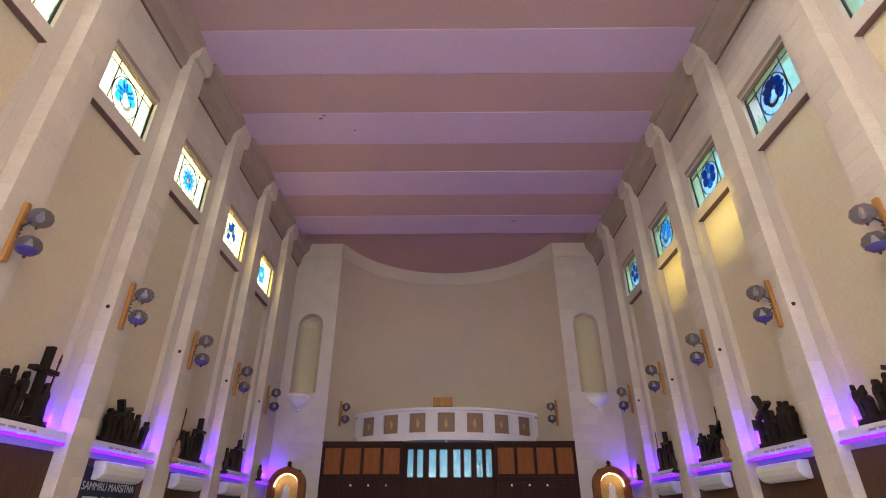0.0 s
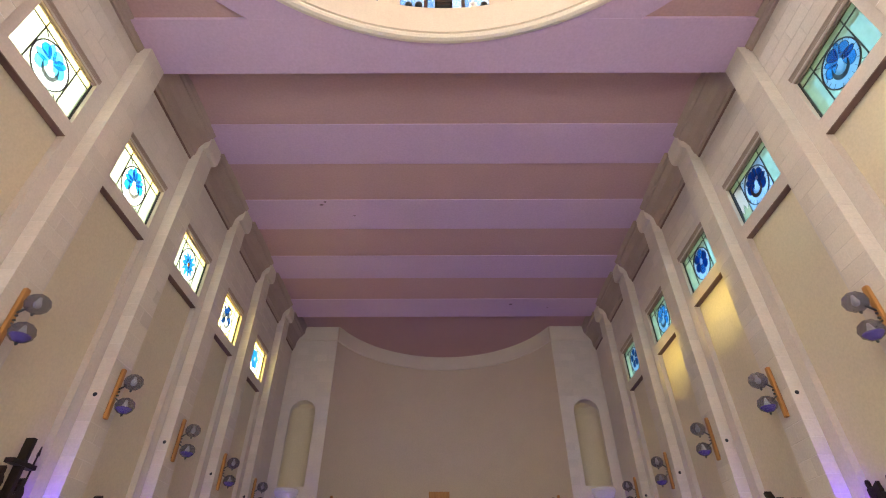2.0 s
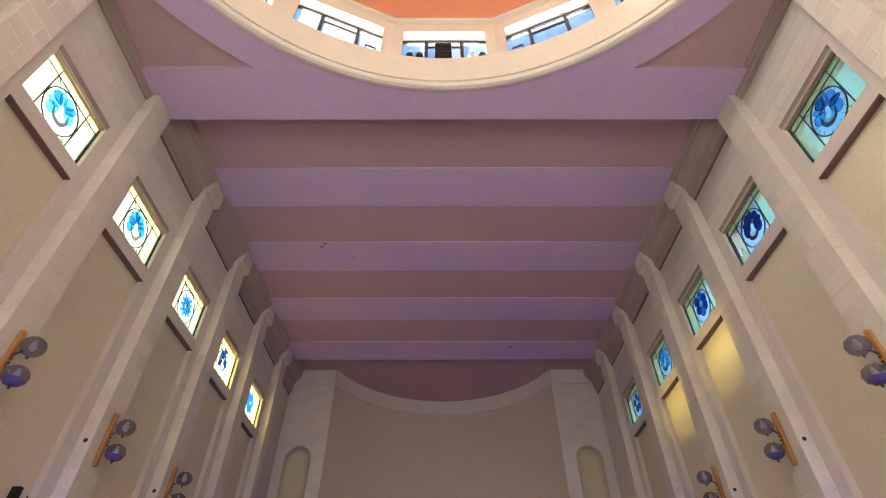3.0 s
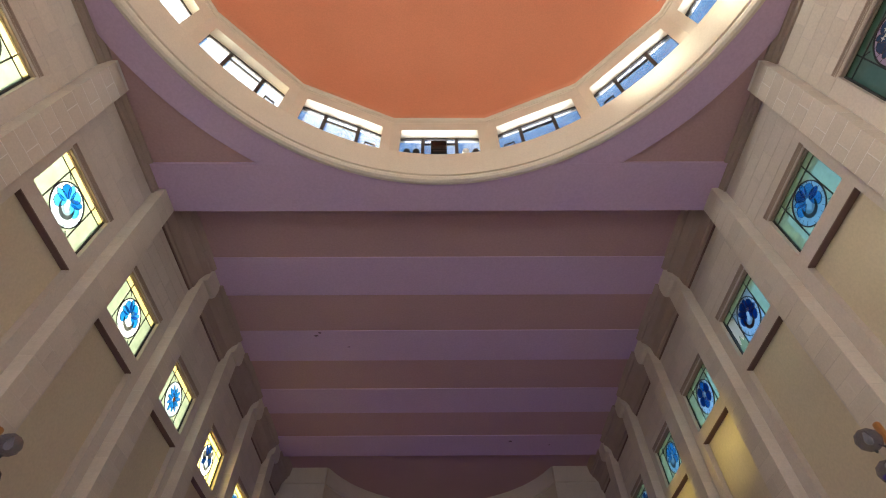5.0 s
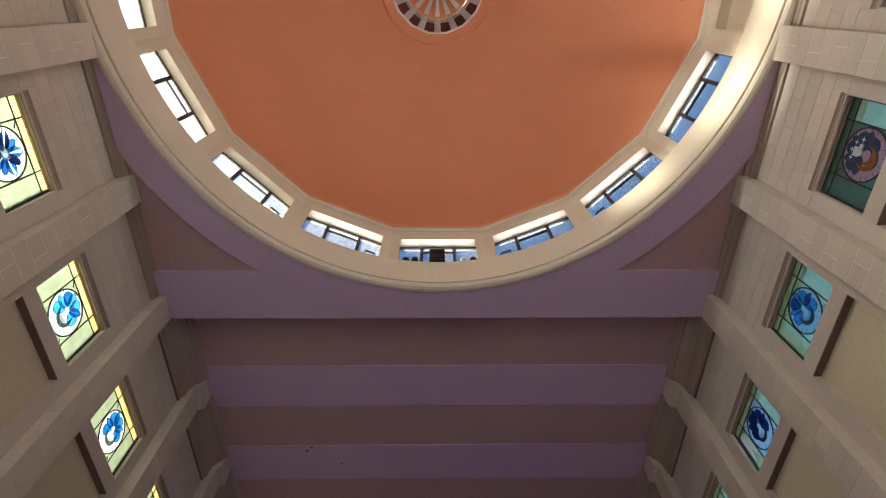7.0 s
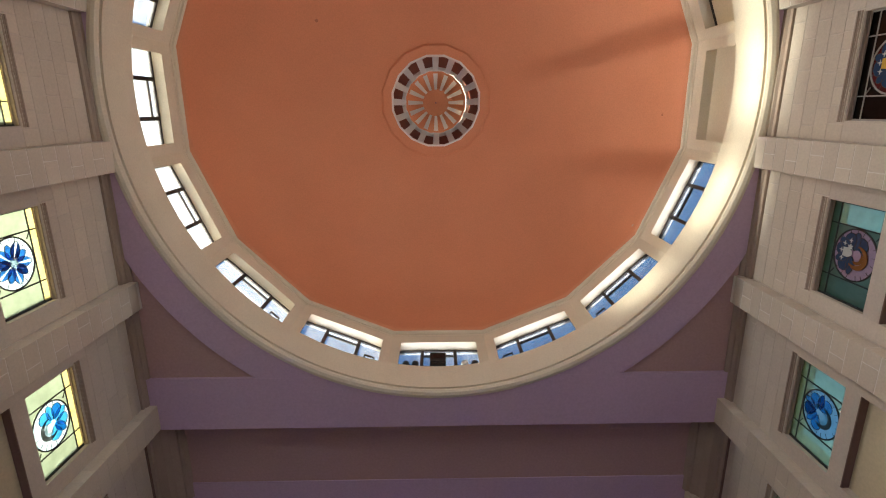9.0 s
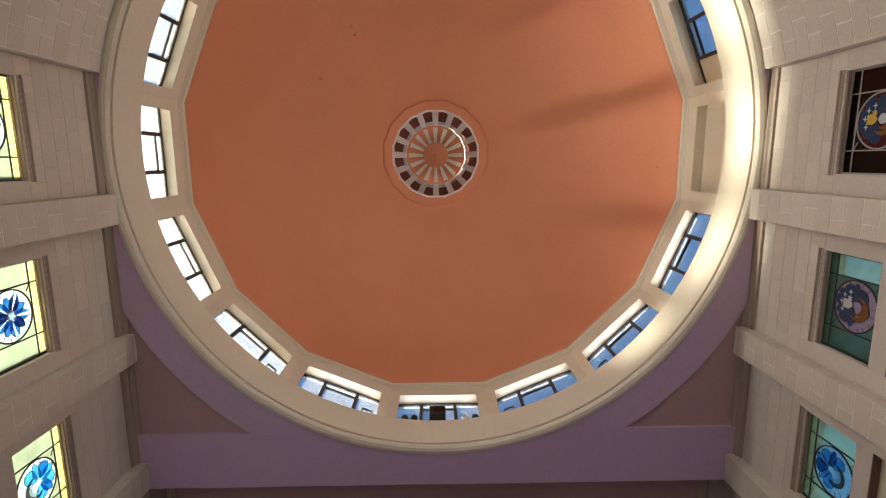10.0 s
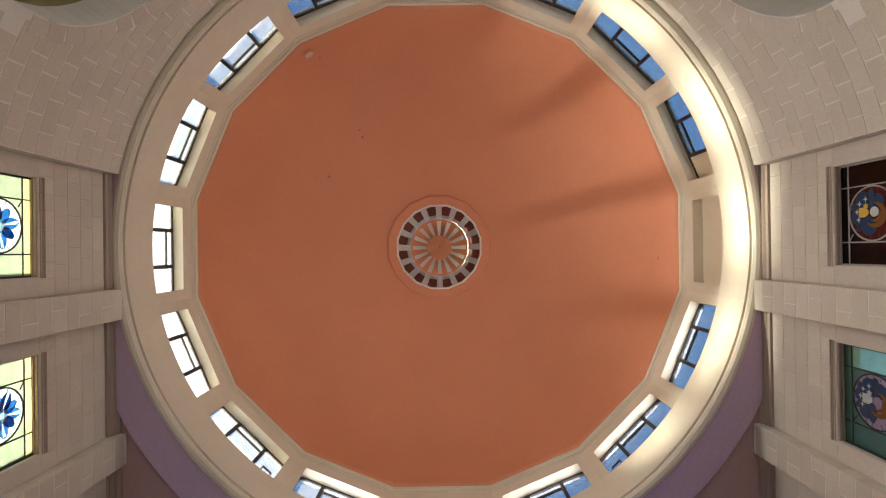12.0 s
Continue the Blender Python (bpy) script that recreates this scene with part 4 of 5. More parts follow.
# ---- dome windows ----
GL_A = 6.20
def drum_window(i):
    m = facet(i)
    half = GL_A * math.tan(HA) - 0.20
    boarded = i == 0
    win = thing("dome_window", "closed-up dome window filled with a cream panel" if boarded else "dark-framed three-light window in the dome drum", "window", "dome windows", m)

    def bx(rows):
        return boxes(*rows)
    if boarded:
        part("infill_panel", bx([(GL_A - 0.02, GL_A + 0.04, -half - 0.03, half + 0.03, SILL + 0.01, HEAD - 0.002)]), CREAM, win, "plain cream panel")
        return
    f = 0.045
    z0, z1 = SILL + 0.012, HEAD - 0.006
    part("frame", bx([(GL_A - 0.03, GL_A + 0.03, -half, half, z0, z0 + f), (GL_A - 0.03, GL_A + 0.03, -half, half, z1 - f, z1), (GL_A - 0.03, GL_A + 0.03, -half, -half + f, z0 + f, z1 - f), (GL_A - 0.03, GL_A + 0.03, half - f, half, z0 + f, z1 - f)]), FRAME, win, "dark brown metal frame")
    w1 = half * 0.40
    for s in (-1, 1):
        part("mullion", bx([(GL_A - 0.035, GL_A + 0.035, s * w1 - 0.04, s * w1 + 0.04, z0 + f, z1 - f)]), FRAME, win)
    part("transom", bx([(GL_A - 0.025, GL_A + 0.025, -w1 + 0.04, w1 - 0.04, z1 - 0.30, z1 - 0.26)]), FRAME, win)
    west = 4 <= i <= 11
    for a, b in ((-half + f, -w1 - 0.04), (-w1 + 0.04, w1 - 0.04), (w1 + 0.04, half - f)):
        low = z0 + f
        mt = FROST if west else CLEAR
        if i == 15 and a > 0:
            part("pane", bx([(GL_A - 0.004, GL_A + 0.004, a, b, low, z1 - f)]), PLASTER, win, "beige board in place of a pane")
            continue
        ob = part("pane", bx([(GL_A - 0.004, GL_A + 0.004, a, b, low, z1 - f)]), FROST if i == 15 else mt, win)
    if i in (3, 5, 2, 6):
        sgn = -1 if i < 4 else 1
        v = part("vent", bx([(GL_A - 0.06, GL_A - 0.03, -sgn * half * 0.72 - 0.13, -sgn * half * 0.72 - 0.10, z0 + 0.1, z0 + 0.42), (GL_A - 0.06, GL_A - 0.03, -sgn * half * 0.72 + 0.10, -sgn * half * 0.72 + 0.13, z0 + 0.1, z0 + 0.42),
                             (GL_A - 0.06, GL_A - 0.03, -sgn * half * 0.72 - 0.10, -sgn * half * 0.72 + 0.10, z0 + 0.1, z0 + 0.13), (GL_A - 0.06, GL_A - 0.03, -sgn * half * 0.72 - 0.10, -sgn * half * 0.72 + 0.10, z0 + 0.39, z0 + 0.42)]), FRAME, win, "small square vent frame")


for i in range(SIDES):
    drum_window(i)

# floodlight and small spotlights on the front sill
fl = thing("floodlight", "black box floodlight on the dome window sill", "floodlight", "", Matrix.Translation((-0.02, DOME.y + 6.06, SILL)))
part("housing", boxes((-0.19, 0.19, -0.12, 0.10, 0.08, 0.52), bevel=0.02), BLACK, fl)
part("lens", boxes((-0.15, 0.15, -0.135, -0.122, 0.22, 0.48)), GREY_GLASS, fl, "grey lens")
part("foot", boxes((-0.14, 0.14, -0.10, 0.08, 0.0, 0.078)), BLACK, fl)


def spotlight(x, mat, lab):
    sp = thing("spotlight", lab, "spotlight", "sill spotlights", Matrix.Translation((x, DOME.y + 6.09, SILL)))
    part("head", lathe(bmesh.new(), [(0.01, 0.13), (0.06, 0.14), (0.085, 0.19), (0.085, 0.24), (0.06, 0.29), (0.01, 0.30)], 14), mat, sp, smooth=True)
    part("stem", lathe(bmesh.new(), [(0.012, 0.0), (0.03, 0.0), (0.03, 0.015), (0.012, 0.03), (0.012, 0.135)], 10), mat, sp)


for x, mt, lab in ((-0.78, BLACK, "small black spotlight on the sill"), (-0.56, BLACK, "small black spotlight on the sill"), (0.62, PLASTIC, "small white spotlight on the sill"), (0.86, BLACK, "small black spotlight on the sill")):
    spotlight(x, mt, lab)

# ---- wall lamps ----
def wall_lamp():
    """On a wall that faces -y; the bar's middle at the origin."""
    lamp = thing("wall_lamp", "unlit wall lamp with two smoky glass globes on wood", "lamp", "wall lamps")
    bar = bmesh.new()
    box(bar, -0.05, 0.05, -0.075, -0.005, -0.465, 0.465, bevel=0.03)
    part("bar", bar, BAR_WOOD, lamp, "rounded varnished wooden bar")
    part("wall_plate", boxes((-0.03, 0.03, -0.006, 0.0, -0.40, 0.40)), DARK_WOOD, lamp)
    for z in (0.21, -0.23):
        g = bmesh.new()
        bmesh.ops.create_icosphere(g, subdivisions=2, radius=0.165, matrix=Matrix.Translation((0, -0.30, z)) @ Matrix.Diagonal((1, 1, 0.9, 1)))
        globe = part("globe", g, GLOBE, lamp, "faceted smoky glass globe")
        part("bulb", lathe(bmesh.new(), [(0.005, z - 0.07), (0.04, z - 0.05), (0.055, z), (0.03, z + 0.06), (0.02, z + 0.10), (0.005, z + 0.11)], 10, (0, -0.30)), PLASTIC, globe, "frosted bulb", smooth=True)
        # The strip's violet reflection, modelled as a coloured bowl in the lower globe.
        if z < 0:
            part("bowl", lathe(bmesh.new(), [(0.005, z - 0.135), (0.07, z - 0.115), (0.125, z - 0.06), (0.13, z - 0.045), (0.115, z - 0.05), (0.06, z - 0.10), (0.005, z - 0.118)], 14, (0, -0.30)), VIOLET, globe, "violet reflection shaped as an inner bowl", smooth=True)
        part("tip", lathe(bmesh.new(), [(0.003, z - 0.19), (0.018, z - 0.175), (0.022, z - 0.15), (0.003, z - 0.14)], 8, (0.0, -0.30)), LEAD, globe)
        arm = bmesh.new()
        came(arm, (-0.07, z * 0.35), (-0.20, z * 0.75), 0.022, -0.011, 0.011, lambda u, v, h: Vector((h, u, v)))
        part("arm", arm, LEAD, lamp, "thin dark metal arm")
    for z in (0.03, -0.04):
        part("peg", boxes((-0.012, 0.012, -0.11, -0.07, z - 0.012, z + 0.012)), LEAD, lamp)
    return lamp


LAMP_Z = 5.105
first = wall_lamp()
spots = [(-FACE + 0.002, pil_y(k), 90) for k in range(2, 7)] + [(FACE - 0.002, pil_y(k), -90) for k in range(2, 7)]
for s in (-1, 1):
    a = math.atan2(19.74 - APSE_Y, s * 4.10)
    spots.append(((APSE_R - 0.012) * math.cos(a), APSE_Y + (APSE_R - 0.012) * math.sin(a), math.degrees(a) - 90))
for i, (x, y, turn) in enumerate(spots):
    m = Matrix.Translation((x, y, LAMP_Z + (0.02 if i > 9 else 0))) @ Matrix.Rotation(radians(turn), 4, 'Z')
    if i == 0:
        first.matrix_basis = m
    else:
        copy_thing(first, m)

# dark sensor buttons on the wall beside the pilasters
for side in (-1, 1):
    for k in range(2, 7):
        b = lathe(bmesh.new(), [(0.003, -0.02), (0.03, -0.018), (0.038, 0.0), (0.003, 0.0)], 12)
        ob = tagged(mesh_ob("wall_button", b, BLACK), "small round black sensor on the pilaster", "sensor", "wall sensors")
        ob.matrix_basis = Matrix.Translation((side * (FACE + 0.11), pil_y(k) - HALF - 0.001, 4.98)) @ Matrix.Rotation(radians(-90), 4, 'X')

# ---- ledges with violet light, relief panels, air conditioners ----
def station(side, k):
    """A dark bronze relief on a thin base: plain upright shapes of differing height and a cross."""
    y, x = bay_y(k), side * (STONE_X + 0.01)
    rng = random.Random(40 + k * 2 + (side > 0))
    dirn = 1 if side < 0 else -1

    def place(u, v, h):
        return Vector((x - side * h, y + u * dirn, 2.832 + v))
    bm = bmesh.new()
    prism(bm, [(-0.68, 0), (0.68, 0), (0.68, 0.09), (-0.68, 0.09)], 0, 0.10, place)
    u = -0.62
    while u < 0.56:
        w, h, d = rng.uniform(0.13, 0.20), rng.uniform(0.48, 0.76), rng.uniform(0.05, 0.13)
        if rng.random() < 0.14:
            u += w * 0.6
            continue
        lean, m = rng.uniform(-0.08, 0.08), u + w / 2
        # a robe-like upright with a round top, split or whole at the foot
        robe = [(m + w * 0.42, 0.05), (m + w * 0.36 + lean * 0.3, h * 0.30), (m + w * 0.30 + lean * 0.5, h * 0.48), (m + w * 0.44 + lean * 0.8, h * 0.70), (m + w * 0.30 + lean, h * 0.80), (m + w * 0.10 + lean, h * 0.84)]
        robe += [(m - w * 0.10 + lean, h * 0.84), (m - w * 0.32 + lean, h * 0.79), (m - w * 0.46 + lean * 0.8, h * 0.66), (m - w * 0.30 + lean * 0.5, h * 0.46), (m - w * 0.38 + lean * 0.3, h * 0.28), (m - w * 0.45, 0.05)]
        if rng.random() < 0.6:
            robe += [(m - w * 0.10, 0.05), (m + rng.uniform(-0.02, 0.02), h * 0.30), (m + w * 0.12, 0.05)]
        prism(bm, robe, 0.0, d, place)
        prism(bm, disc(9, w * 0.24, h * 0.095, m + lean * 1.1, h * 0.90), 0.01, d * 0.9, place)
        if rng.random() < 0.55:
            way = rng.choice((-1, 1))
            prism(bm, [(m + way * w * 0.30 + lean, h * 0.76), (m + way * w * 1.0, h * rng.uniform(0.60, 0.95)), (m + way * w * 1.02, h * 0.58), (m + way * w * 0.34 + lean * 0.7, h * 0.64)], 0.02, d + 0.02, place)
        u += w * rng.uniform(0.8, 1.1)
    tilt = rng.choice((0.0, 0.0, 0.35, -0.5, 0.9))
    cu, cl = rng.uniform(-0.05, 0.3), rng.uniform(0.75, 1.05)
    c, s = math.cos(tilt), math.sin(tilt)

    def rotp(pts):
        return [(cu + a * c + b * s, 0.1 + -a * s + b * c) for a, b in pts]
    prism(bm, rotp([(-0.034, 0), (0.034, 0), (0.034, cl), (-0.034, cl)]), 0.02, 0.15, place)
    prism(bm, rotp([(-0.25, cl * 0.62), (0.25, cl * 0.62), (0.25, cl * 0.62 + 0.065), (-0.25, cl * 0.62 + 0.065)]), 0.03, 0.16, place)
    if rng.random() < 0.5:
        lu = rng.choice((-0.55, 0.55))
        prism(bm, [(lu - 0.008, 0.3), (lu + 0.008, 0.3), (lu + 0.03, 1.0), (lu + 0.014, 1.0)], 0.03, 0.05, place)
        prism(bm, [(lu, 0.98), (lu + 0.05, 0.98), (lu + 0.026, 1.12)], 0.03, 0.05, place)
    return tagged(mesh_ob("wall_relief", bm, BRONZE), "dark bronze relief of upright shapes and a cross on the wall", "relief", "wall reliefs")


def light_ledge(side, k):
    y0, y1 = pil_y(k) + HALF + 0.003, (pil_y(k + 1) - HALF if k < 6 else END_Y) - 0.003
    led = thing("light_ledge", "narrow stone ledge edged with a glowing violet light strip", "ledge", "lit ledges", Matrix.Translation((0, 0, 0)))
    part("shelf", boxes((side * (STONE_X + 0.0), side * (FACE + 0.10), y0, y1, 2.665, 2.83), bevel=0.008), WHITE, led, "pale stone shelf")
    tube = bmesh.new()
    prism(tube, disc(8, 0.026, 0.026), y0 + 0.02, y1 - 0.02, lambda u, v, h: Vector((side * (FACE + 0.082 + u), h, 2.652 + v)))
    part("light_strip", tube, LED, led, "violet light strip")
    # Hidden lamp added on the ledge to strengthen the strip's violet glow.
    glow_lamp = area_lamp("ledge_light", Matrix.Translation((side * (FACE + 0.17), y1 - 0.34, 2.838)) @ Matrix.Rotation(radians(180), 4, "X") @ Matrix.Rotation(radians(-28), 4, "X"), 0.10, 0.30, 3.2, (0.085, 0.004, 1.0))
    glow_lamp.parent = led
    part("caption", boxes(*[(side * (FACE + 0.092), side * (FACE + 0.101), bay_y(k) - 0.5 + 0.2 * j, bay_y(k) - 0.5 + 0.2 * j + 0.14, 2.735, 2.765) for j in range(5)]), TAUPE, led, "row of small unreadable letters") if k < 6 else None
    return led


for side in (-1, 1):
    for k in range(1, 7):
        light_ledge(side, k)
        if k < 6:
            station(side, k)
            bd = boxes((side * (STONE_X + 0.004), side * (STONE_X - 0.05), pil_y(k) + HALF + 0.003, pil_y(k + 1) - HALF - 0.003, 0.0, 2.55), bevel=0.01)
            structure("board_panel", bd, BROWN_BOARD, "brown wooden boarding under the ledge", "panelling")


def air_conditioner(side, k):
    y = bay_y(k)
    ac = thing("air_conditioner", "white wall air conditioner under the lit ledge", "air conditioner", "air conditioners", Matrix.Translation((side * (STONE_X - 0.052), y + 0.05, 2.22)))
    prof = [(0, 0), (0.06, -0.01), (0.15, 0.02), (0.21, 0.09), (0.225, 0.18), (0.21, 0.27), (0.17, 0.30), (0, 0.30)]
    part("casing", prism(bmesh.new(), prof, -0.64, 0.64, lambda u, v, h: Vector((-side * u, h, v))), PLASTIC, ac, "white plastic casing")
    part("flap", prism(bmesh.new(), [(0.07, -0.02), (0.15, 0.005), (0.155, 0.012), (0.07, -0.008)], -0.55, 0.55, lambda u, v, h: Vector((-side * u, h, v))), PLASTIC, ac)
    part("grille", boxes(*[(-side * (0.06 + 0.03 * j), -side * (0.075 + 0.03 * j), -0.58, 0.58, 0.301, 0.308) for j in range(4)]), LEAD, ac)
    part("end_cap", prism(bmesh.new(), [(q[0] * 0.98, q[1] * 0.98 + 0.003) for q in prof], -0.665, -0.642, lambda u, v, h: Vector((-side * u, h, v))), PLASTIC, ac)


for side in (-1, 1):
    for k in (3, 4, 5):
        air_conditioner(side, k)

# dark banner with white lettering
sign = thing("banner", "dark navy banner with white lettering under the air conditioner", "banner", "", Matrix.Translation((-STONE_X + 0.056, bay_y(3), 0)))
part("cloth", boxes((0.0, 0.012, -0.86, 0.86, 1.15, 2.42), bevel=0.004), NAVY, sign)
txt = bpy.data.curves.new("lettering", 'FONT')
txt.body, txt.size, txt.extrude, txt.align_x = "SAMMRU MARSITNA", 0.185, 0.002, 'CENTER'
tx = new("lettering", txt)
tx.data.materials.append(LETTER)
tx.parent = sign
tx.matrix_basis = Matrix.Translation((0.016, 0, 2.06)) @ Matrix.Rotation(radians(90), 4, 'Z') @ Matrix.Rotation(radians(90), 4, 'X') @ Matrix.Diagonal((0.95, 1, 1, 1))
part("letter_bar", boxes(*[(0.012, 0.016, a, b, 1.84, 1.96) for a, b in ((-0.70, -0.28), (-0.18, -0.08), (0.02, 0.62))]), LETTER, sign, "unreadable line of lettering")

# small carved figures of plain shape on the pilasters
for side in (-1, 1):
    for k in (4, 5, 6):
        bm = lathe(bmesh.new(), [(0.01, 0.0), (0.09, 0.0), (0.10, 0.05), (0.05, 0.08), (0.07, 0.16), (0.085, 0.26), (0.05, 0.33), (0.055, 0.40), (0.02, 0.46), (0.005, 0.465)], 12)
        ob = tagged(mesh_ob("wall_carving", bm, ICON if k == 4 else BRONZE, smooth=True), "small plain carved wall ornament on the pilaster", "ornament", "wall ornaments")
        ob.matrix_basis = Matrix.Translation((side * (FACE - 0.09), pil_y(k) + 0.2, 2.68))

# ---- shrines ----
def shrine(side):
    sh = thing("shrine", "arched wooden shrine with a lit golden interior", "shrine", "wall shrines", Matrix.Translation((side * 5.47, END_Y - 0.012, 0)))
    outer = [(-0.62, 1.2)] + [(-0.62 * math.cos(math.pi * i / 20), 2.62 + 0.58 * math.sin(math.pi * i / 20)) for i in range(21)] + [(0.62, 1.2)]
    inner = [(-0.42, 1.4)] + [(-0.42 * math.cos(math.pi * i / 20), 2.58 + 0.42 * math.sin(math.pi * i / 20)) for i in range(21)] + [(0.42, 1.4)]

    def pl(u, v, h):
        return Vector((u, -h, v))
    fr = bmesh.new()
    rings = [[fr.verts.new(pl(u, v, h)) for u, v in pts] for pts, h in ((outer, 0.0), (outer, 0.30), (inner, 0.34), (inner, 0.0))]
    for a, b in ((0, 1), (1, 2), (2, 3)):
        n = len(rings[a])
        for i in range(n):
            j = (i + 1) % n
            fr.faces.new((rings[a][i], rings[a][j], rings[b][j], rings[b][i]))
    part("frame", fr, PANEL_WOOD, sh, "moulded wooden arch")
    part("back", prism(bmesh.new(), inner, 0.006, 0.03, pl), GOLD, sh, "warm golden backing")
    part("crest", lathe(bmesh.new(), [(0.005, 3.40), (0.05, 3.37), (0.08, 3.31), (0.05, 3.25), (0.12, 3.20), (0.16, 3.14), (0.005, 3.14)], 14, (0, -0.16)), DARK_WOOD, sh, "carved finial", smooth=True)
    for s in (-1, 1):
        part("scroll", lathe(bmesh.new(), [(0.005, 3.12), (0.06, 3.10), (0.08, 3.04), (0.05, 2.98), (0.005, 2.97)], 12, (s * 0.36, -0.16)), DARK_WOOD, sh, smooth=True)
    part("light_tube", boxes((-0.30, 0.30, -0.28, -0.25, 1.42, 1.45)), SHRINE_BULB, sh, "warm light tube")
    arch_tube = bmesh.new()
    a = [(-0.40 * math.cos(math.pi * i / 20), 2.58 + 0.40 * math.sin(math.pi * i / 20)) for i in range(21)]
    for p, q in zip(a, a[1:]):
        came(arch_tube, p, q, 0.02, 0.20, 0.22, pl)
    part("arch_light", arch_tube, SHRINE_BULB, sh, "warm light round the arch")
    st = lathe(bmesh.new(), [(0.01, 1.40), (0.22, 1.40), (0.22, 1.5), (0.15, 1.6), (0.17, 1.95), (0.13, 2.3), (0.10, 2.45), (0.11, 2.56), (0.06, 2.66), (0.01, 2.68)], 16, (side * 5.47, END_Y - 0.17))
    tagged(mesh_ob("statue", st, WHITE, smooth=True), "small plain pale statue standing in the lit shrine", "statue", "shrine statues")


for side in (-1, 1):
    shrine(side)

# ---- wooden entrance screen ----
SCR_Y, SCR_TOP = 18.98, 4.04
screen = thing("entrance_screen", "dark wooden entrance screen with panelled sides and glazed doors", "screen", "", Matrix.Translation((0, SCR_Y, 0)))
CW, TH = 4.42, 0.10
GX = [(-1.44, -1.24), (-1.10, -0.90), (-0.69, -0.44), (-0.31, -0.05), (0.17, 0.41), (0.54, 0.78), (0.98, 1.18), (1.31, 1.51)]
for s in (-1, 1):
    part("side_leaf", boxes((s * 1.62, s * CW, 0, TH, 0, SCR_TOP - 0.10)), DARK_WOOD, screen)
    part("top_rail", boxes((s * 1.62, s * (CW + 0.01), -0.05, TH + 0.03, SCR_TOP - 0.10, SCR_TOP), bevel=0.015), DARK_WOOD, screen, "moulded top rail")
    for j in range(4):
        x0, x1 = (1.70 + 0.68 * j, 2.26 + 0.68 * j)
        for z0, z1, mt in ((2.98, 3.82, PANEL_WOOD), (1.75, 2.72, DARK_WOOD), (0.3, 1.6, DARK_WOOD)):
            part("panel", boxes((s * x0, s * x1, -0.028, 0.002, z0, z1), bevel=0.012), mt, screen, "raised orange-brown panel" if mt == PANEL_WOOD else "")
        for xx in (x0 - 0.06, ):
            part("stile", boxes((s * (xx - 0.045), s * (xx + 0.045), -0.035, 0.0, 0.1, SCR_TOP - 0.101), bevel=0.01), DARK_WOOD, screen)
    part("stile", boxes((s * (CW - 0.09), s * CW, -0.035, 0.0, 0.1, SCR_TOP - 0.101), bevel=0.01), DARK_WOOD, screen)
    part("cross_rail", boxes((s * 1.62, s * CW, -0.05, 0.0, 2.80, 2.90), bevel=0.012), DARK_WOOD, screen)
    for j in range(3):
        part("hook_plate", boxes((s * (2.1 + 0.6 * j), s * (2.16 + 0.6 * j), -0.065, -0.05, 2.60, 2.66), bevel=0.006), PLASTIC, screen, "small pale plate")
# glazed middle doors
rows = [(-1.62, 1.62, 0.25, 0.33, 0, 2.90), (-1.62, 1.62, 0.25, 0.33, 3.80, SCR_TOP)]
x = -1.62
for a, b in GX:
    rows.append((x, a, 0.25, 0.33, 2.90, 3.80))
    x = b
rows.append((x, 1.62, 0.25, 0.33, 2.90, 3.80))
part("door_leaf", boxes(*rows), DARK_WOOD, screen, "dark glazed door leaves")
part("return", boxes((-1.66, -1.62, 0.0, 0.33, 0, SCR_TOP), (1.62, 1.66, 0.0, 0.33, 0, SCR_TOP)), DARK_WOOD, screen)
for a, b in GX:
    part("door_pane", boxes((a, b, 0.285, 0.293, 2.90, 3.80)), CLEAR, screen, "narrow blue-green pane")
for j in range(4):
    part("door_panel", boxes((-1.40 + 0.72 * j, -0.84 + 0.72 * j, 0.225, 0.252, 1.6, 2.75), bevel=0.012), DARK_WOOD, screen)
bd = boxes((-1.7, 1.7, 0.70, 0.72, 2.7, 3.98))
ob = structure("backdrop", bd, DOORLIGHT, "daylight beyond the glazed doors", "backdrop")
ob.matrix_basis = Matrix.Translation((0, SCR_Y, 0))

# ---- choir balcony ----
BC, BR = (-0.08, 23.56), 4.83
bal = thing("balcony", "white curved choir balcony with seven painted panels", "balcony", "", Matrix.Translation((BC[0], BC[1], 0)))


def bal_arc(r0, r1, z0, z1, deg0, deg1, n):
    return lathe(bmesh.new(), [(r0, z0), (r1, z0), (r1, z1), (r0, z1)], n, (0, 0), radians(270 + deg0), radians(270 + deg1))


part("floor_slab", bal_arc(BR - 3.2, BR - 0.02, 4.06, 4.14, -44, 44, 40), WHITE, bal)
part("lower_band", bal_arc(BR - 0.14, BR, 4.06, 4.32, -44, 44, 40), WHITE, bal)
part("upper_band", bal_arc(BR - 0.14, BR, 4.98, 5.06, -44, 44, 40), WHITE, bal)
part("handrail", bal_arc(BR - 0.20, BR + 0.07, 5.062, 5.16, -45, 45, 40), WHITE, bal, "projecting white coping")
SP = 12.3
for j in range(8):
    c = (j - 3.5) * SP
    part("pier", bal_arc(BR - 0.13, BR + 0.012, 4.321, 4.979, c - 2.6, c + 2.6, 4), WHITE, bal)
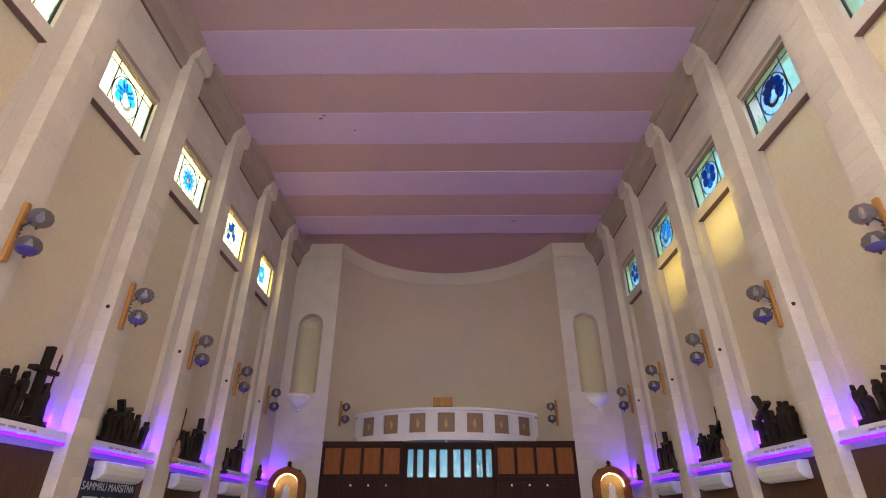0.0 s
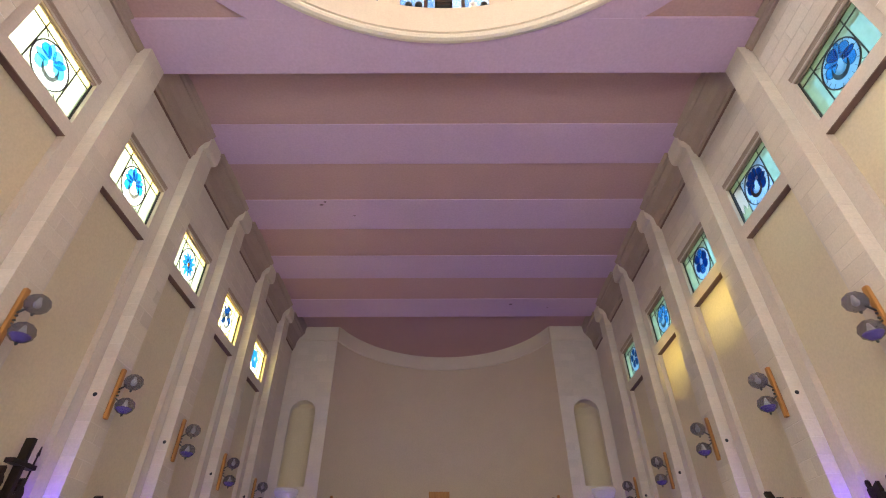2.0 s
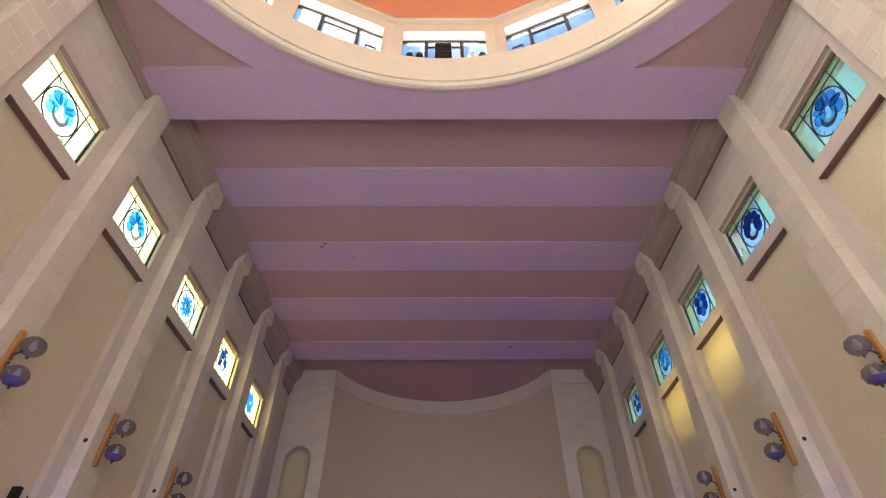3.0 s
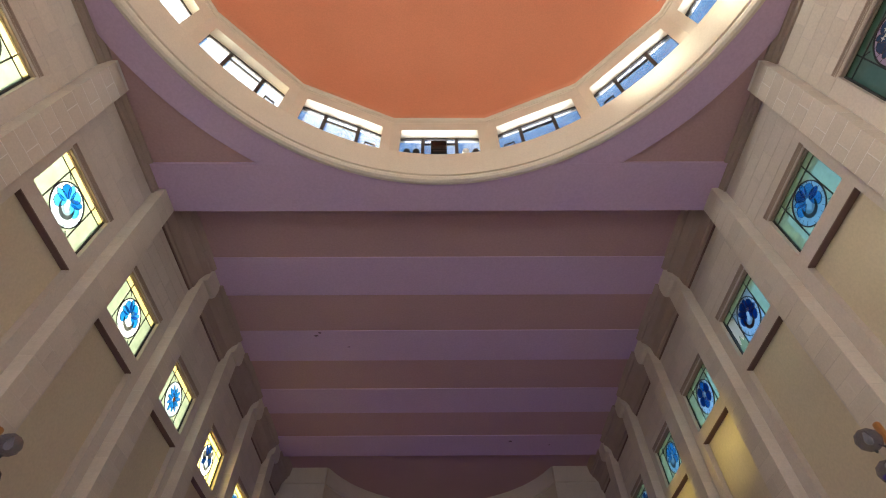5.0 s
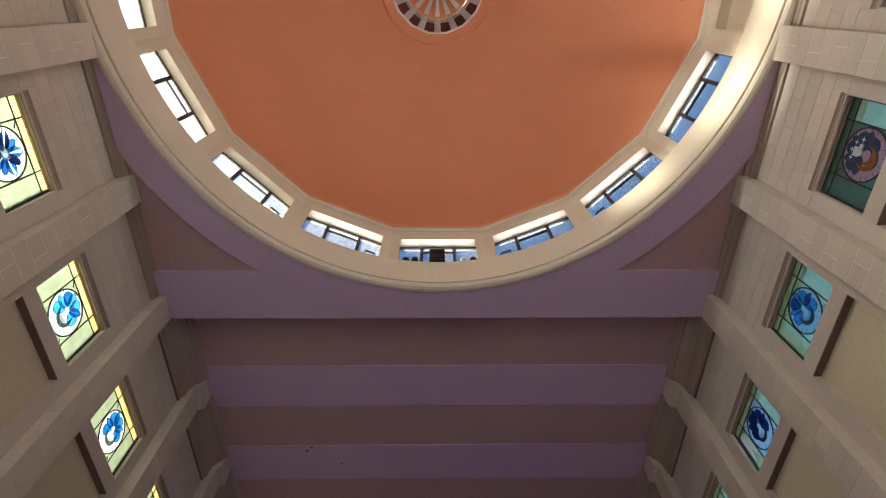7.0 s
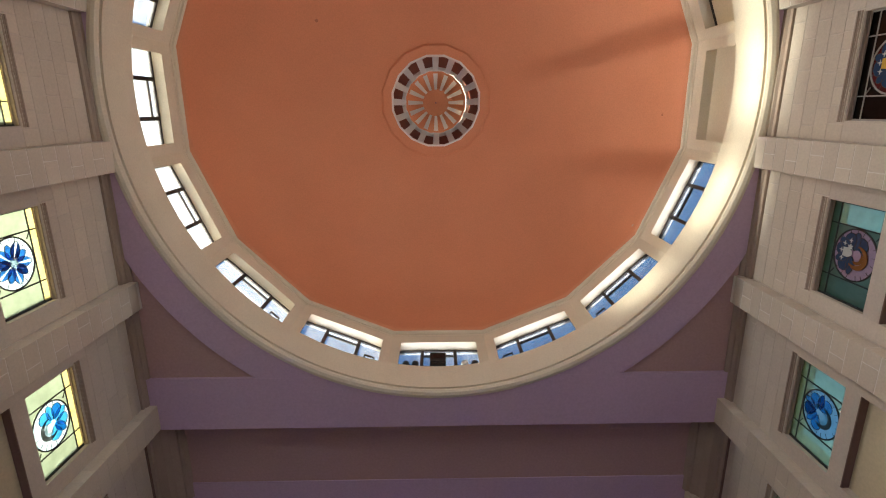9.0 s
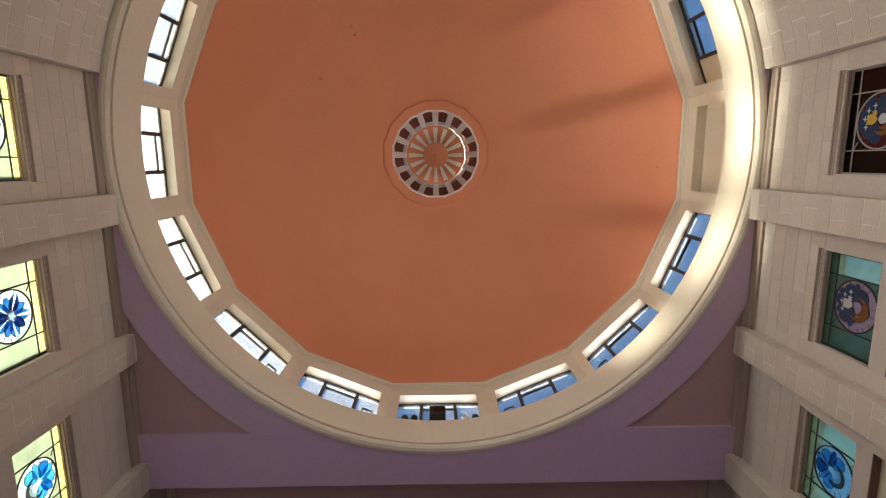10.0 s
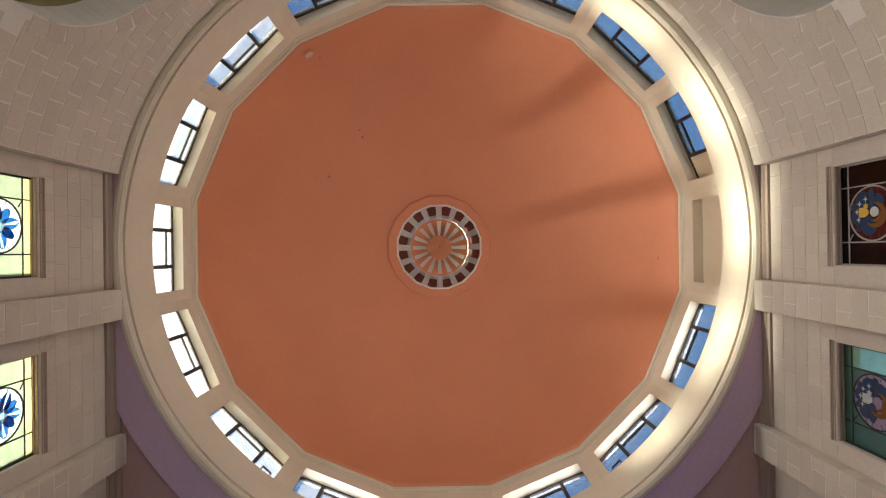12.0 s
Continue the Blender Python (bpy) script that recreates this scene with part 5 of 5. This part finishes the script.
for j in range(7):
    c = (j - 3) * SP
    pn = part("painted_panel", bal_arc(BR - 0.10, BR - 0.05, 4.321, 4.979, c - 3.6, c + 3.6, 6), ICON, bal, "brown painted panel")
    a = radians(270 + c)
    mm = Matrix.Rotation(a, 4, 'Z')
    bm = prism(bmesh.new(), [(0.06 * math.cos(t) * (1 + 0.3 * math.sin(3 * t + j)), 4.63 + 0.14 * math.sin(t) * (1 + 0.2 * math.cos(2 * t + j))) for t in [2 * math.pi * q / 14 for q in range(14)]], BR - 0.048, BR - 0.040, lambda u, v, h: mm @ Vector((h, u, v)))
    part("motif", bm, GOLD, pn, "golden blot of paint")
part("drip_knob", lathe(bmesh.new(), [(0.005, 3.97), (0.04, 3.98), (0.05, 4.02), (0.03, 4.06), (0.005, 4.06)], 12, (0.0, -BR + 0.08)), WHITE, bal, smooth=True)
for s in (-1, 1):
    part("support", boxes((s * 2.6, s * 2.9, -3.2, -1.55, 3.2, 4.058)), PLASTER, bal)

desk = thing("music_desk", "plain wooden desk standing behind the balcony rail", "desk", "", Matrix.Translation((-0.2, 19.35, 4.14)))
part("top", boxes((-0.36, 0.36, -0.2, 0.25, 1.14, 1.46), bevel=0.015), BAR_WOOD, desk)
for sx in (-0.3, 0.3):
    part("leg", boxes((sx - 0.03, sx + 0.03, -0.03, 0.03, 0, 1.138)), DARK_WOOD, desk)

# ---- limestone blocks: each its own piece on pilasters and near the crossing, joined in the far bays ----
_block_meshes = {}


def block_mesh(w, h, g=0.0075):
    """A thin block face with worn, chamfered edges; x along, z up, y out of the wall."""
    key = (round(w, 3), round(h, 3), g)
    if key not in _block_meshes:
        bm = bmesh.new()
        c, d = 0.003, 0.0045
        x, z = w / 2 - g, h / 2 - g
        a = [bm.verts.new((sx * x, 0, sz * z)) for sx, sz in ((-1, -1), (1, -1), (1, 1), (-1, 1))]
        b = [bm.verts.new((sx * (x - c), d, sz * (z - c))) for sx, sz in ((-1, -1), (1, -1), (1, 1), (-1, 1))]
        bm.faces.new(b)
        for i in range(4):
            j = (i + 1) % 4
            bm.faces.new((a[i], a[j], b[j], b[i]))
        bmesh.ops.recalc_face_normals(bm, faces=bm.faces)
        if sum(f.normal.y for f in bm.faces) < 0:
            bmesh.ops.reverse_faces(bm, faces=bm.faces)
        me = bpy.data.meshes.new("block")
        bm.to_mesh(me)
        bm.free()
        me.materials.append(STONE)
        _block_meshes[key] = me
    return _block_meshes[key]


def single_block(parent, m, w, h, g=0.0075):
    ob = new("block", block_mesh(w, h, g))
    ob.parent, ob.matrix_basis = parent, m


class Joined:
    """Many far blocks in one mesh."""
    def __init__(self):
        self.v, self.f = [], []

    def add(self, m, w, h):
        me = block_mesh(w, h, 0.005)
        n = len(self.v)
        self.v += [tuple(m @ q.co) for q in me.vertices]
        self.f += [tuple(n + i for i in p.vertices) for p in me.polygons]

    def done(self, parent):
        if not self.v:
            return
        me = bpy.data.meshes.new("block_courses")
        me.from_pydata(self.v, [], self.f)
        me.materials.append(STONE_FAR)
        ob = new("block_courses", me)
        ob.parent = parent
        ob["kind"] = "stuff"


def lay(parent, width, z0, z1, place, single, pattern=2, skip=None, joined=None, gap=0.0075):
    """Courses of blocks over a face; place(u, z) gives the pose of a block centred there, facing its y."""
    j = joined or Joined()
    n = max(1, round((z1 - z0) / COURSE))
    h = (z1 - z0) / n
    rng = random.Random(int(z0 * 100 + width * 1000))
    for i in range(n):
        z = z0 + (i + 0.5) * h
        if pattern == 1:
            cuts = [0, width]
        elif width < 0.8:
            cuts = [0, width] if i % 2 else [0, width * rng.choice((0.38, 0.5, 0.62)), width]
        else:
            cuts, u = [0], (0.3 if i % 2 else 0.58) + rng.uniform(-0.05, 0.05)
            while u < width - 0.2:
                cuts.append(u)
                u += 0.56 + rng.uniform(-0.06, 0.06)
            cuts.append(width)
        for a, b in zip(cuts, cuts[1:]):
            w = round((b - a) / 0.02) * 0.02 if len(cuts) > 3 else b - a
            w = min(w, b - a)
            u = (a + b) / 2
            if skip and skip(u, z, w, h):
                continue
            if single(z):
                single_block(parent, place(u, z), w, h, gap)
            else:
                j.add(place(u, z), w, h)
    if not joined:
        j.done(parent)


for side, k, ob in pilasters:
    y = pil_y(k)
    top = SOFFIT if k < 3 else NAVE_Z - 0.03
    near = k <= 1
    j = Joined()

    def front(u, z, s=side, y=y):
        return Matrix.Translation((s * (FACE + 0.0085), y - HALF + u, z)) @ Matrix.Rotation(radians(90 * s), 4, 'Z')
    lay(ob, 2 * HALF, 0.2, top, front, lambda z: True, joined=j, gap=0.0075 if near else 0.005)
    depth = STONE_X - FACE
    for d in (-1, 1):
        def cheek(u, z, s=side, y=y, d=d):
            return Matrix.Translation((s * (FACE + u), y + d * (HALF - 0.0085), z)) @ Matrix.Rotation(0 if d > 0 else math.pi, 4, 'Z')
        lay(ob, depth, 0.2, top, cheek, lambda z: True, pattern=1, joined=j, gap=0.005)
    j.done(ob)

for side, nm in ((-1, "west"), (1, "east")):
    wall = bpy.data.objects["wall_" + nm]
    for k in range(-1, 6):
        y0, y1 = pil_y(k) + HALF, pil_y(k + 1) - HALF

        def upper(u, z, s=side, y0=y0):
            return Matrix.Translation((s * (STONE_X - 0.0005), y0 + u, z)) @ Matrix.Rotation(radians(90 * s), 4, 'Z')
        lay(wall, y1 - y0, WIN_HI + 0.33, 11.05, upper, (lambda z: True) if k < 1 else (lambda z: False))
        # flat arch of upright stones over each window
        n = 8
        for i in range(n):
            w = (y1 - y0) / n
            if k < 1:
                single_block(wall, upper((i + 0.5) * w, WIN_HI + 0.165), round(w, 3), 0.33)
    cw = bpy.data.objects["wall_pier_" + nm]

    def curved(u, z, s=side):
        a = (arc(A0) + u) / PIER_R
        p = pier_place(arc(A0) + u, z, -0.004)
        yaw = math.atan2(DOME.y - p.y, -p.x * s * s) if s > 0 else math.atan2(DOME.y - p.y, p.x)
        return Matrix.Translation((s * p.x, p.y, z)) @ Matrix.Rotation(yaw - math.pi / 2, 4, 'Z')

    def in_arch(u, z, w, h):
        du = abs(arc(A0) + u - arc(45))
        return (z < 8.35 and du - w / 2 < 1.62) or math.hypot(du, z - 8.36) < 1.77
    lay(cw, arc(64) - arc(A0), 0.2, SOFFIT - 0.03, curved, lambda z: z > 6.8, skip=in_arch)

    # voussoirs round the arch
    for i in range(18):
        t = math.pi * (i + 0.5) / 18
        u, z = arc(45) - arc(A0) - 1.755 * math.cos(t), 8.36 + 1.755 * math.sin(t)
        m = curved(u, z) @ Matrix.Translation((0, 0.003, 0)) @ Matrix.Rotation((t - math.pi / 2) * (-1 if side > 0 else 1), 4, 'Y')
        single_block(cw, m, 0.29, 0.29)

    # end walls beside the apse
    def end(u, z, s=side):
        return Matrix.Translation((s * (CORNER_X + u), END_Y + 0.0005, z)) @ Matrix.Rotation(math.pi, 4, 'Z')

    def in_niche(u, z, w, h):
        x = CORNER_X + u
        return abs(x - 5.40) - w / 2 < 0.49 and 5.55 < z + h / 2 and z - h / 2 < 8.87
    lay(bpy.data.objects["wall_entrance_" + nm], 1.56, 0.2, 11.34, end, lambda z: False, skip=in_niche)
